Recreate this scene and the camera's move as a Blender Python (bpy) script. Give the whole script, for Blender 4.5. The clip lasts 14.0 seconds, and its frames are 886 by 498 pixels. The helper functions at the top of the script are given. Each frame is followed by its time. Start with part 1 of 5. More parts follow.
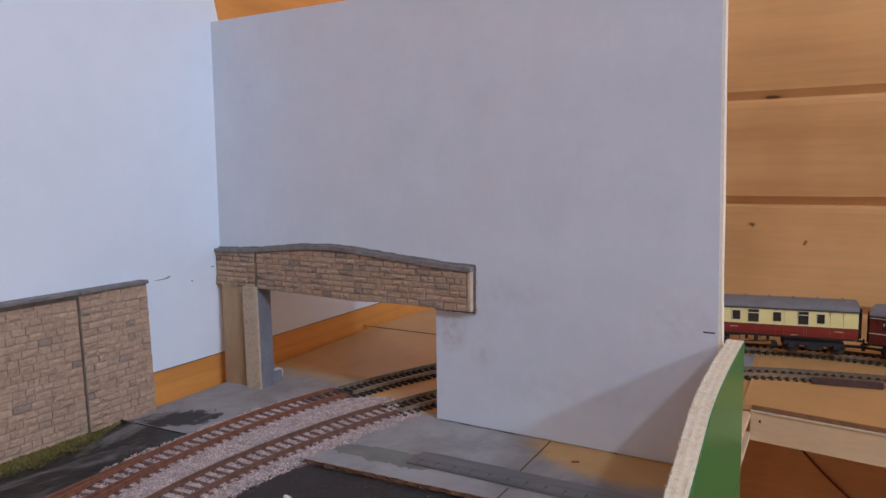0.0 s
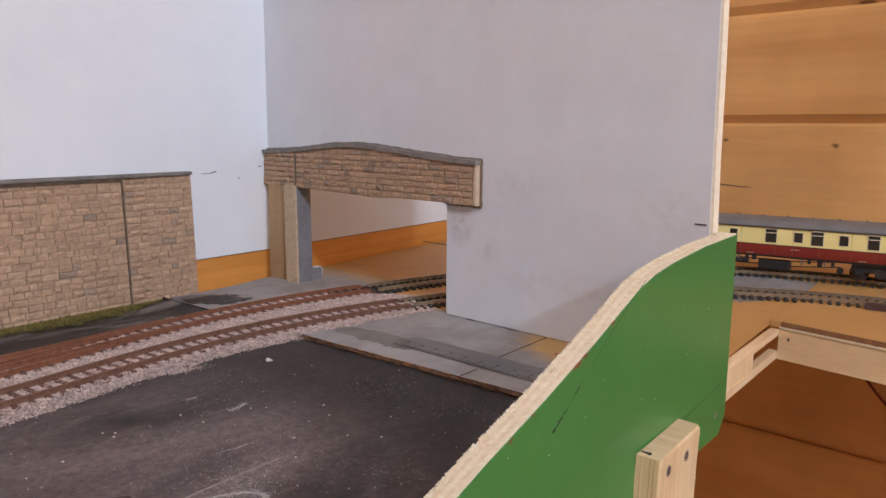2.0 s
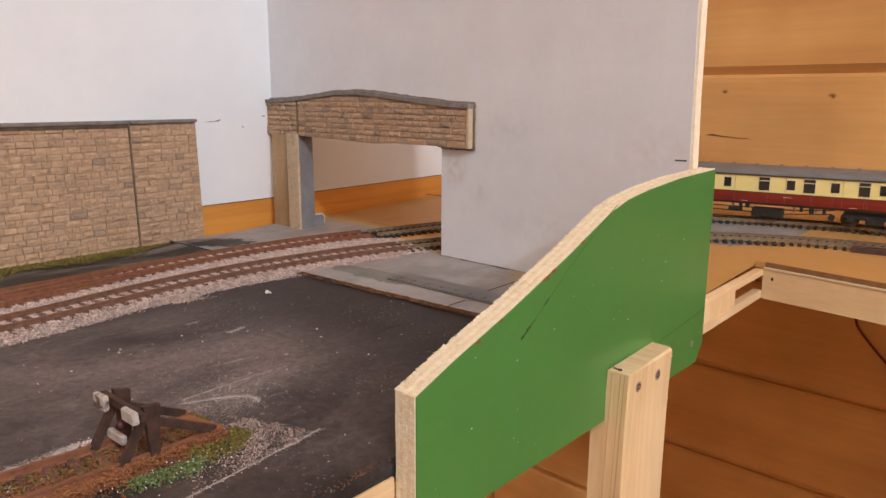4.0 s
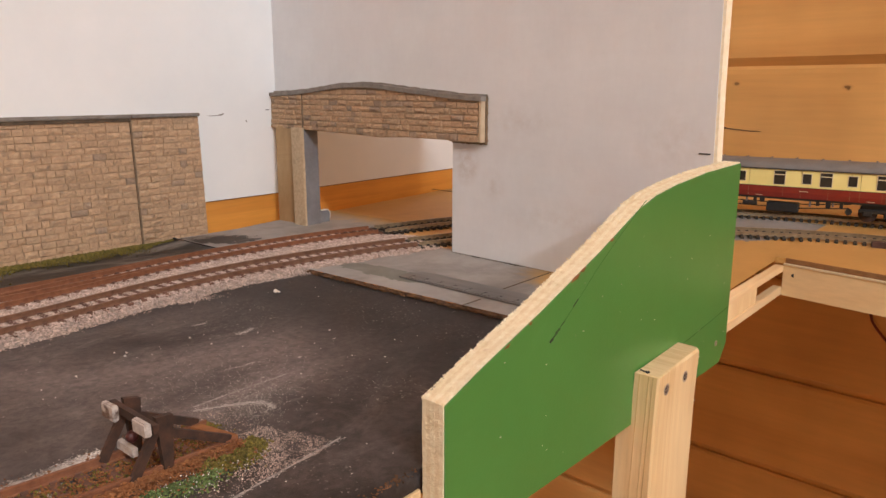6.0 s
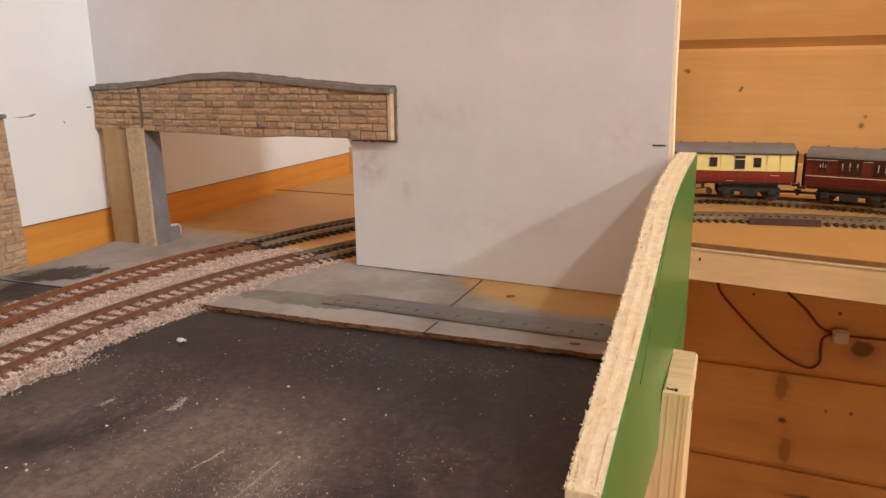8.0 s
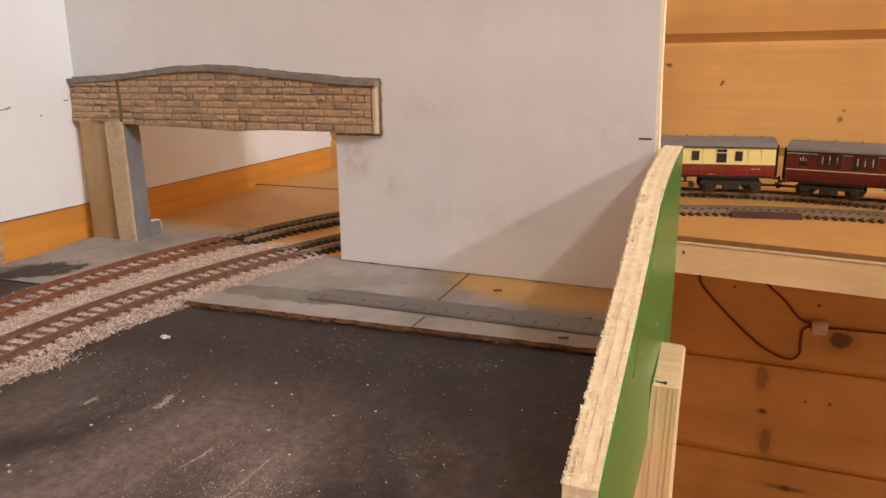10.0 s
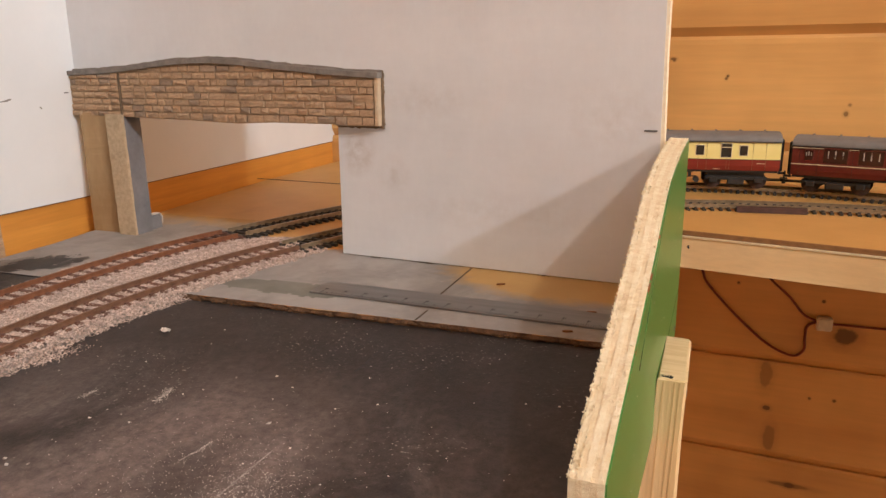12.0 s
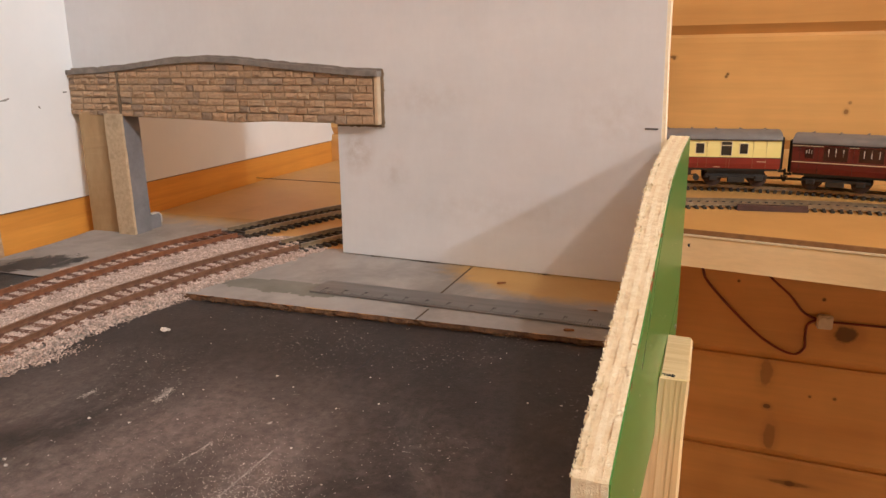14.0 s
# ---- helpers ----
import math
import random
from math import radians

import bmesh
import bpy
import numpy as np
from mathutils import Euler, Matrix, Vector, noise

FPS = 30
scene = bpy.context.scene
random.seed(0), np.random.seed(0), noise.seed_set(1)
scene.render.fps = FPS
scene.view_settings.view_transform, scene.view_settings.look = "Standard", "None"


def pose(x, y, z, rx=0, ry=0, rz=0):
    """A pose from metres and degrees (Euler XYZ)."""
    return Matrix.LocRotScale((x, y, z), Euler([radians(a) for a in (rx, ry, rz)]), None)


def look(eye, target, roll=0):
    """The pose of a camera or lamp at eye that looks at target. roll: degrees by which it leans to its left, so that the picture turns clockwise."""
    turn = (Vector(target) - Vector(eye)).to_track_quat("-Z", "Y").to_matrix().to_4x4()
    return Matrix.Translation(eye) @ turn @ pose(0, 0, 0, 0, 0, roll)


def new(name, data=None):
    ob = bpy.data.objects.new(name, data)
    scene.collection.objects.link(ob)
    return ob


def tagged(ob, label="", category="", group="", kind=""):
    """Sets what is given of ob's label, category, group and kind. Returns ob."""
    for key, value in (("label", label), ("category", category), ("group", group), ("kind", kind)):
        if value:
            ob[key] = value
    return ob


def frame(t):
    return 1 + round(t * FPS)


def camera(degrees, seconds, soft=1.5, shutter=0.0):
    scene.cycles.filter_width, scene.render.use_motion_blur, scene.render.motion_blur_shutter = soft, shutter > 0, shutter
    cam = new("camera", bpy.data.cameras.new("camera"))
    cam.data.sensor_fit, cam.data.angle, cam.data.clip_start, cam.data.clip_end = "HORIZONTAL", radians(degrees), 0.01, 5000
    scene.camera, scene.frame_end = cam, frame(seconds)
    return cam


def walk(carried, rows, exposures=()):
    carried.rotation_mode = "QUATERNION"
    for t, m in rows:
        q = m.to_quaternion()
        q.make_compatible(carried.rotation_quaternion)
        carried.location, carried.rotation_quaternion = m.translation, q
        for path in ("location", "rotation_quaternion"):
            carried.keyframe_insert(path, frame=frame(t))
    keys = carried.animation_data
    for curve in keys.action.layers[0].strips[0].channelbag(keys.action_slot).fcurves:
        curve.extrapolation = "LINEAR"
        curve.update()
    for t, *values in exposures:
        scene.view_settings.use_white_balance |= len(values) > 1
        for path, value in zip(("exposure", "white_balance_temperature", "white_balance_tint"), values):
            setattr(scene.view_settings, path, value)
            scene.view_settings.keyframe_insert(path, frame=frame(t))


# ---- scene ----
cam = camera(62.0, 14.0, soft=1.45)
PATH = [
    (0, (0.20880, -0.39003, 0.15128), (0.13961, -0.25784, 0.13580), -0.55),
    (0.5, (0.21290, -0.38842, 0.15089), (0.14346, -0.25639, 0.13518), -0.54),
    (1, (0.22971, -0.37947, 0.13898), (0.15883, -0.24827, 0.12271), -0.15),
    (1.5, (0.25083, -0.36626, 0.12864), (0.16838, -0.24276, 0.10740), 0.02),
    (2, (0.27778, -0.35211, 0.11471), (0.18536, -0.23648, 0.09046), 0.36),
    (2.5, (0.29395, -0.35465, 0.10346), (0.19880, -0.24199, 0.07599), 0.37),
    (3, (0.30053, -0.35793, 0.10155), (0.20615, -0.24507, 0.07229), 0.31),
    (5.5, (0.29183, -0.35661, 0.10010), (0.19799, -0.24383, 0.06888), 0.27),
    (6, (0.28457, -0.35416, 0.10006), (0.19113, -0.24116, 0.06843), 0.13),
    (6.5, (0.25792, -0.35191, 0.10304), (0.16645, -0.23753, 0.07062), -0.44),
    (7, (0.22474, -0.35217, 0.10679), (0.14795, -0.22763, 0.07371), -0.68),
    (7.5, (0.20064, -0.35181, 0.10524), (0.13894, -0.21934, 0.07143), -0.61),
    (8, (0.18944, -0.35172, 0.10339), (0.13604, -0.21594, 0.06856), -0.61),
    (8.5, (0.18667, -0.35216, 0.10371), (0.13700, -0.21505, 0.06858), -0.57),
    (11, (0.18532, -0.34974, 0.10160), (0.13568, -0.21295, 0.06524), -0.41),
    (11.5, (0.18477, -0.34908, 0.10085), (0.13493, -0.21237, 0.06441), -0.40),
    (12, (0.18446, -0.34864, 0.10044), (0.13469, -0.21194, 0.06388), -0.41),
    (12.5, (0.18501, -0.34796, 0.10020), (0.13541, -0.21122, 0.06355), -0.46),
    (13, (0.18475, -0.34784, 0.10054), (0.13522, -0.21112, 0.06372), -0.48),
    (13.5, (0.18428, -0.34810, 0.10019), (0.13477, -0.21135, 0.06346), -0.55),
    (14, (0.18360, -0.34794, 0.10006), (0.13401, -0.21122, 0.06333), -0.53),
]
EXPOSURES = [
    (0, -0.80, 4590, 10), (0.6, -0.77, 4670, 10), (1.0, -0.70, 4880, 10), (1.5, -0.59, 4970, 10), (2.0, -0.47, 5120, 10), (2.5, -0.37, 5300, 10),
    (3.0, -0.31, 5440, 10), (5.5, -0.28, 5950, 10), (6.5, -0.27, 6110, 10), (8.0, -0.22, 6200, 10), (14, -0.19, 6210, 10),
]
walk(cam, [(t, look(eye, target, roll)) for t, eye, target, roll in PATH], EXPOSURES)

# ---- world and lamps: a closed wooden cabin, two small ceiling lamps, one added cool fill ----
MM = 0.001
world = bpy.data.worlds.new("world")
scene.world = world
world.use_nodes = True
world.node_tree.nodes["Background"].inputs[0].default_value = (0.6, 0.75, 1.0, 1)
world.node_tree.nodes["Background"].inputs[1].default_value = 0.3


def point_lamp(name, place, watts, colour, radius):
    data = bpy.data.lights.new(name, "POINT")
    data.energy, data.color, data.shadow_soft_size = watts, colour, radius
    ob = new(name, data)
    ob.location = Vector(place) * MM
    return ob


point_lamp("ceiling_lamp", (1070, -820, 1165), 30, (1.0, 0.97, 0.92), 0.03)
point_lamp("ceiling_lamp", (1480, -725, 815), 45.5, (1.0, 0.97, 0.93), 0.03)
# Cool fill light added inside the closed room; no window is built.
data = bpy.data.lights.new("cool_fill_light", "AREA")
data.shape, data.size, data.size_y, data.energy, data.color = "RECTANGLE", 0.9, 0.8, 5, (0.60, 0.80, 1.0)
window = new("cool_fill_light", data)
window.matrix_world = look((1.95, -0.45, 0.45), (-0.2, -0.1, 0.15))


# ---- materials ----
def nodes_of(name):
    m = bpy.data.materials.new(name)
    m.use_nodes = True
    return m, m.node_tree.nodes, m.node_tree.links, m.node_tree.nodes["Principled BSDF"]


def link_noise(n, l, vec, scale, detail=6.0, rough=0.6, distortion=0.0):
    t = n.new("ShaderNodeTexNoise")
    t.inputs["Scale"].default_value, t.inputs["Detail"].default_value = scale, detail
    t.inputs["Roughness"].default_value, t.inputs["Distortion"].default_value = rough, distortion
    if vec:
        l.new(vec, t.inputs["Vector"])
    return t.outputs["Fac"]


def ramp(n, l, fac, stops):
    r = n.new("ShaderNodeValToRGB")
    el = r.color_ramp.elements
    while len(el) < len(stops):
        el.new(0.5)
    for e, (p, c) in zip(el, stops):
        e.position, e.color = p, (*c, 1) if len(c) == 3 else c
    l.new(fac, r.inputs[0])
    return r.outputs[0]


def mix(n, l, fac, a, b, kind="MIX"):
    m = n.new("ShaderNodeMix")
    m.data_type, m.blend_type = "RGBA", kind
    for sock, v in ((m.inputs[0], fac), (m.inputs[6], a), (m.inputs[7], b)):
        if isinstance(v, bpy.types.NodeSocket):
            l.new(v, sock)
        elif isinstance(v, (int, float)):
            sock.default_value = v
        else:
            sock.default_value = (*v, 1)
    return m.outputs[2]


def g(v):
    return (v, v, v)


def bump(n, l, bsdf, height, strength, distance):
    b = n.new("ShaderNodeBump")
    b.inputs["Strength"].default_value, b.inputs["Distance"].default_value = strength, distance
    l.new(height, b.inputs["Height"])
    l.new(b.outputs[0], bsdf.inputs["Normal"])


def surface(name, c1, c2, scale, rough=0.7, relief=0.3, depth=0.0003, metal=0.0, stain=None, vary=0.0, island=0.0, stretch=(1, 1, 1), fine=None, shuffle=0.0):
    """Two-colour mottled surface; stain = (colour, scale, low, high); vary by object, island by loose piece."""
    m, n, l, b = nodes_of(name)
    tc, mp = n.new("ShaderNodeTexCoord"), n.new("ShaderNodeMapping")
    mp.inputs["Scale"].default_value = stretch
    l.new(tc.outputs["Object"], mp.inputs["Vector"])
    v = mp.outputs[0]
    if shuffle:
        oi, add, far = n.new("ShaderNodeObjectInfo"), n.new("ShaderNodeVectorMath"), n.new("ShaderNodeMath")
        add.operation, far.operation = "ADD", "MULTIPLY"
        far.inputs[1].default_value = shuffle
        l.new(oi.outputs["Random"], far.inputs[0])
        l.new(v, add.inputs[0])
        l.new(far.outputs[0], add.inputs[1])
        v = add.outputs[0]
    f = link_noise(n, l, v, scale, 8, 0.65)
    col = ramp(n, l, f, [(0.3, c1), (0.7, c2)])
    if stain:
        s = link_noise(n, l, v, stain[1], 5, 0.6, 0.4)
        col = mix(n, l, ramp(n, l, s, [(stain[2], g(0)), (stain[3], g(1))]), col, stain[0])
    if vary:
        oi = n.new("ShaderNodeObjectInfo")
        col = mix(n, l, 1.0, col, ramp(n, l, oi.outputs["Random"], [(0, g(1 - vary)), (1, g(1 + vary))]), "MULTIPLY")
    if island:
        ge = n.new("ShaderNodeNewGeometry")
        col = mix(n, l, 1.0, col, ramp(n, l, ge.outputs["Random Per Island"], [(0, g(1 - island)), (1, g(1 + island))]), "MULTIPLY")
    l.new(col, b.inputs["Base Color"])
    b.inputs["Roughness"].default_value, b.inputs["Metallic"].default_value = rough, metal
    ff = link_noise(n, l, v, fine or scale * 4, 6, 0.7)
    bump(n, l, b, ff, relief, depth)
    return m


def wood(name, light, dark, axis="x", width=0.012, rough=0.45, knots=(), vary=0.12, contrast=1.0, knot_axes=(0, 2)):
    """Long grain along an axis; knots = (u, v, radius, stretch) in metres in the object's own plane."""
    m, n, l, b = nodes_of(name)
    tc, mp, oi = n.new("ShaderNodeTexCoord"), n.new("ShaderNodeMapping"), n.new("ShaderNodeObjectInfo")
    across = {"x": (0.06, 1, 1), "y": (1, 0.06, 1), "z": (1, 1, 0.06)}[axis]
    mp.inputs["Scale"].default_value = across
    off = n.new("ShaderNodeVectorMath")
    off.operation = "ADD"
    l.new(tc.outputs["Object"], off.inputs[0])
    com = n.new("ShaderNodeMath")
    com.operation = "MULTIPLY"
    com.inputs[1].default_value = 3.0
    l.new(oi.outputs["Random"], com.inputs[0])
    l.new(com.outputs[0], off.inputs[1])
    l.new(off.outputs[0], mp.inputs["Vector"])
    v = mp.outputs[0]
    big = link_noise(n, l, v, 0.55 / width, 3, 0.5, 0.6)
    mul = n.new("ShaderNodeMath")
    mul.operation = "MULTIPLY"
    mul.inputs[1].default_value = 9.0
    l.new(big, mul.inputs[0])
    sn = n.new("ShaderNodeMath")
    sn.operation = "SINE"
    mul2 = n.new("ShaderNodeMath")
    mul2.operation = "MULTIPLY"
    mul2.inputs[1].default_value = 3.0
    l.new(mul.outputs[0], mul2.inputs[0])
    l.new(mul2.outputs[0], sn.inputs[0])
    half = n.new("ShaderNodeMath")
    half.operation = "MULTIPLY_ADD"
    half.inputs[1].default_value, half.inputs[2].default_value = 0.5, 0.5
    l.new(sn.outputs[0], half.inputs[0])
    fibre = link_noise(n, l, v, 14 / width, 4, 0.6)
    mid = tuple(a + (c - a) * 0.35 * contrast for a, c in zip(light, dark))
    col = ramp(n, l, half.outputs[0], [(0.0, light), (0.75, mid), (1.0, tuple(a + (c - a) * 0.75 * contrast for a, c in zip(light, dark)))])
    col = mix(n, l, 1.0, col, ramp(n, l, fibre, [(0.25, g(0.93)), (0.75, g(1.06))]), "MULTIPLY")
    broad = link_noise(n, l, tc.outputs["Object"], 9, 3, 0.5)
    col = mix(n, l, 1.0, col, ramp(n, l, broad, [(0.3, (0.86, 0.82, 0.78)), (0.7, (1.18, 1.18, 1.17))]), "MULTIPLY")
    if vary:
        col = mix(n, l, 1.0, col, ramp(n, l, oi.outputs["Random"], [(0, g(1 - vary)), (1, g(1 + vary))]), "MULTIPLY")
    if knots:
        sep = n.new("ShaderNodeSeparateXYZ")
        l.new(tc.outputs["Object"], sep.inputs[0])
        wob = link_noise(n, l, tc.outputs["Object"], 90, 3, 0.6)
        for u, w, r, st, deep in knots:
            com = n.new("ShaderNodeCombineXYZ")
            l.new(sep.outputs[knot_axes[0]], com.inputs[0])
            l.new(sep.outputs[knot_axes[1]], com.inputs[1])
            mk = n.new("ShaderNodeMapping")
            mk.vector_type = "TEXTURE"
            mk.inputs["Location"].default_value = (u, w, 0)
            mk.inputs["Scale"].default_value = (r * st, r, 1)
            l.new(com.outputs[0], mk.inputs["Vector"])
            ln = n.new("ShaderNodeVectorMath")
            ln.operation = "LENGTH"
            l.new(mk.outputs[0], ln.inputs[0])
            ad = n.new("ShaderNodeMath")
            ad.operation = "ADD"
            l.new(ln.outputs["Value"], ad.inputs[0])
            l.new(wob, ad.inputs[1])
            sc = n.new("ShaderNodeMath")
            sc.operation = "MULTIPLY"
            sc.inputs[1].default_value = 0.4
            l.new(ad.outputs[0], sc.inputs[0])
            fac = ramp(n, l, sc.outputs[0], [(0.50, g(0.95 * deep)), (0.60, g(0.25 * deep)), (0.95, g(0))])
            col = mix(n, l, fac, col, tuple(c * 0.28 for c in dark))
    l.new(col, b.inputs["Base Color"])
    b.inputs["Roughness"].default_value = rough
    bump(n, l, b, fibre, 0.25, 0.0004)
    return m


def plain(name, colour, rough=0.5, metal=0.0):
    return surface(name, tuple(c * 0.88 for c in colour), tuple(min(1, c * 1.1) for c in colour), 260, rough, 0.12, 0.0002, metal)




def board_paint():
    """Off-white emulsion on hardboard: canvas-like weave, faint pink wash and dirty thumb marks."""
    m, n, l, b = nodes_of("white_painted_board")
    tc = n.new("ShaderNodeTexCoord")
    o = tc.outputs["Object"]

    def stretched(sx, sz, scale, detail=4):
        mp = n.new("ShaderNodeMapping")
        mp.inputs["Scale"].default_value = (sx, 1, sz)
        l.new(o, mp.inputs["Vector"])
        return link_noise(n, l, mp.outputs[0], scale, detail, 0.6)

    col = ramp(n, l, link_noise(n, l, o, 24, 6, 0.6), [(0.3, (0.642, 0.662, 0.692)), (0.7, (0.716, 0.737, 0.767))])
    pink = ramp(n, l, link_noise(n, l, o, 9, 4, 0.55, 0.5), [(0.46, g(0)), (0.72, g(0.6))])
    col = mix(n, l, pink, col, (0.69, 0.66, 0.675))
    weave = mix(n, l, 0.5, ramp(n, l, stretched(1, 0.3, 300), [(0.3, g(0.975)), (0.7, g(1.02))]), ramp(n, l, stretched(0.3, 1, 300), [(0.3, g(0.975)), (0.7, g(1.02))]))
    col = mix(n, l, 1.0, col, weave, "MULTIPLY")
    smut = link_noise(n, l, o, 130, 5, 0.65)
    for x, z, rx, rz, deep in ((0.011, 0.056, 0.012, 0.014, 0.42), (0.032, 0.045, 0.010, 0.012, 0.2), (0.05, 0.083, 0.03, 0.01, 0.16), (0.145, 0.075, 0.03, 0.02, 0.13), (0.09, 0.03, 0.06, 0.012, 0.12)):
        mp = n.new("ShaderNodeMapping")
        mp.vector_type = "TEXTURE"
        mp.inputs["Location"].default_value = (x, 0, z)
        mp.inputs["Scale"].default_value = (rx, 1, rz)
        l.new(o, mp.inputs["Vector"])
        ln = n.new("ShaderNodeVectorMath")
        ln.operation = "LENGTH"
        l.new(mp.outputs[0], ln.inputs[0])
        spot = ramp(n, l, ln.outputs["Value"], [(0.2, g(deep)), (1.0, g(0))])
        fac = mix(n, l, 1.0, spot, ramp(n, l, smut, [(0.35, g(0)), (0.65, g(1.4))]), "MULTIPLY")
        col = mix(n, l, fac, col, (0.36, 0.28, 0.22))
    l.new(col, b.inputs["Base Color"])
    b.inputs["Roughness"].default_value = 0.72
    bump(n, l, b, stretched(1, 0.3, 700), 0.25, 0.0003)
    return m


WHITE = board_paint()
WHITE_BLUE = surface("white_backdrop_board", (0.74, 0.76, 0.78), (0.80, 0.81, 0.825), 18, 0.7, 0.2, 0.0003, fine=800)
RAW_EDGE = surface("raw_board_edge", (0.84, 0.72, 0.50), (0.93, 0.86, 0.70), 300, 0.9, 0.3, 0.0003)
# Unseen floor and ceiling: tones set for the light they bounce.
FLOOR = surface("brown_bounce_floor", (0.18, 0.14, 0.105), (0.25, 0.20, 0.155), 60, 0.95, 0.5, 0.001)
CEILING = surface("neutral_bounce_ceiling", (0.44, 0.44, 0.435), (0.50, 0.50, 0.495), 12, 0.8)
HARDBOARD = surface("orange_brown_hardboard", (0.50, 0.28, 0.082), (0.57, 0.325, 0.102), 30, 0.5, 0.2, 0.0002, stain=((0.40, 0.21, 0.07), 22, 0.6, 0.9))
SKIRT = wood("orange_stained_pine", (0.70, 0.32, 0.06), (0.52, 0.20, 0.035), "y", 0.02, 0.35, contrast=0.5, vary=0.03)
GREY = surface("grey_matt_paint", (0.225, 0.215, 0.205), (0.315, 0.30, 0.29), 35, 0.75, 0.3, 0.0003, stain=((0.15, 0.138, 0.122), 20, 0.50, 0.72))
RAGGED = surface("ragged_hardboard_edge", (0.045, 0.022, 0.011), (0.22, 0.11, 0.048), 260, 0.95, 1.0, 0.001)
PLANK = wood("varnished_pine_plank", (0.74, 0.43, 0.15), (0.55, 0.26, 0.074), "x", 0.05, 0.32, contrast=0.6)
# Unseen walls, kept paler than the planks to limit orange bounce.
CABIN = wood("pine_cabin_lining", (0.60, 0.42, 0.23), (0.45, 0.27, 0.12), "x", 0.03, 0.4)
PINE = wood("bare_pine", (0.76, 0.58, 0.33), (0.66, 0.46, 0.23), "x", 0.03, 0.6, vary=0.03, contrast=0.3)
PINE_Y = wood("bare_pine_batten", (0.78, 0.59, 0.35), (0.64, 0.42, 0.20), "y", 0.012, 0.6, vary=0.05, contrast=0.6)
PINE_Z = wood("bare_pine_post", (0.80, 0.62, 0.36), (0.62, 0.39, 0.16), "z", 0.011, 0.55, vary=0.03, contrast=0.55)
GREEN = surface("green_gloss_paint", (0.068, 0.212, 0.046), (0.080, 0.242, 0.054), 20, 0.30, 0.15, 0.0003, fine=500, stain=((0.10, 0.27, 0.07), 30, 0.62, 0.8))
PLY_LIGHT = surface("pale_ply", (0.78, 0.65, 0.41), (0.95, 0.87, 0.67), 420, 0.9, 0.8, 0.0007, stain=((0.56, 0.34, 0.17), 75, 0.63, 0.78))
PLY_DARK = surface("dark_ply", (0.74, 0.59, 0.36), (0.91, 0.80, 0.58), 420, 0.9, 0.8, 0.0007, stain=((0.48, 0.26, 0.12), 55, 0.62, 0.72))
STONE = surface("buff_sandstone", (0.39, 0.256, 0.157), (0.575, 0.398, 0.25), 2.2, 0.85, 0.9, 0.0008, vary=0.09, stain=((0.27, 0.19, 0.13), 1.4, 0.55, 0.74), stretch=(1.6, 0.4, 0.9), fine=5.0, shuffle=40.0)
STONE_FAR = surface("joined_sandstone", (0.39, 0.256, 0.157), (0.575, 0.398, 0.25), 260, 0.85, 0.9, 0.0008, island=0.1, stain=((0.27, 0.19, 0.13), 150, 0.55, 0.74), fine=700)
MORTAR = surface("brown_mortar", (0.34, 0.245, 0.15), (0.48, 0.36, 0.225), 200, 0.9, 0.4, 0.0003)
MORTAR_WALL = surface("buff_mortar", (0.41, 0.29, 0.19), (0.54, 0.395, 0.265), 200, 0.9, 0.4, 0.0003)
COPING = surface("slate_grey_coping", (0.15, 0.132, 0.118), (0.28, 0.25, 0.222), 160, 0.85, 0.8, 0.0006)
MID_BROWN = surface("mid_brown_strip", (0.13, 0.09, 0.058), (0.23, 0.165, 0.105), 200, 0.9, 0.3, 0.0003)
DARK_BROWN = surface("dark_brown_joint", (0.06, 0.04, 0.025), (0.13, 0.09, 0.055), 200, 0.9, 0.3, 0.0003)


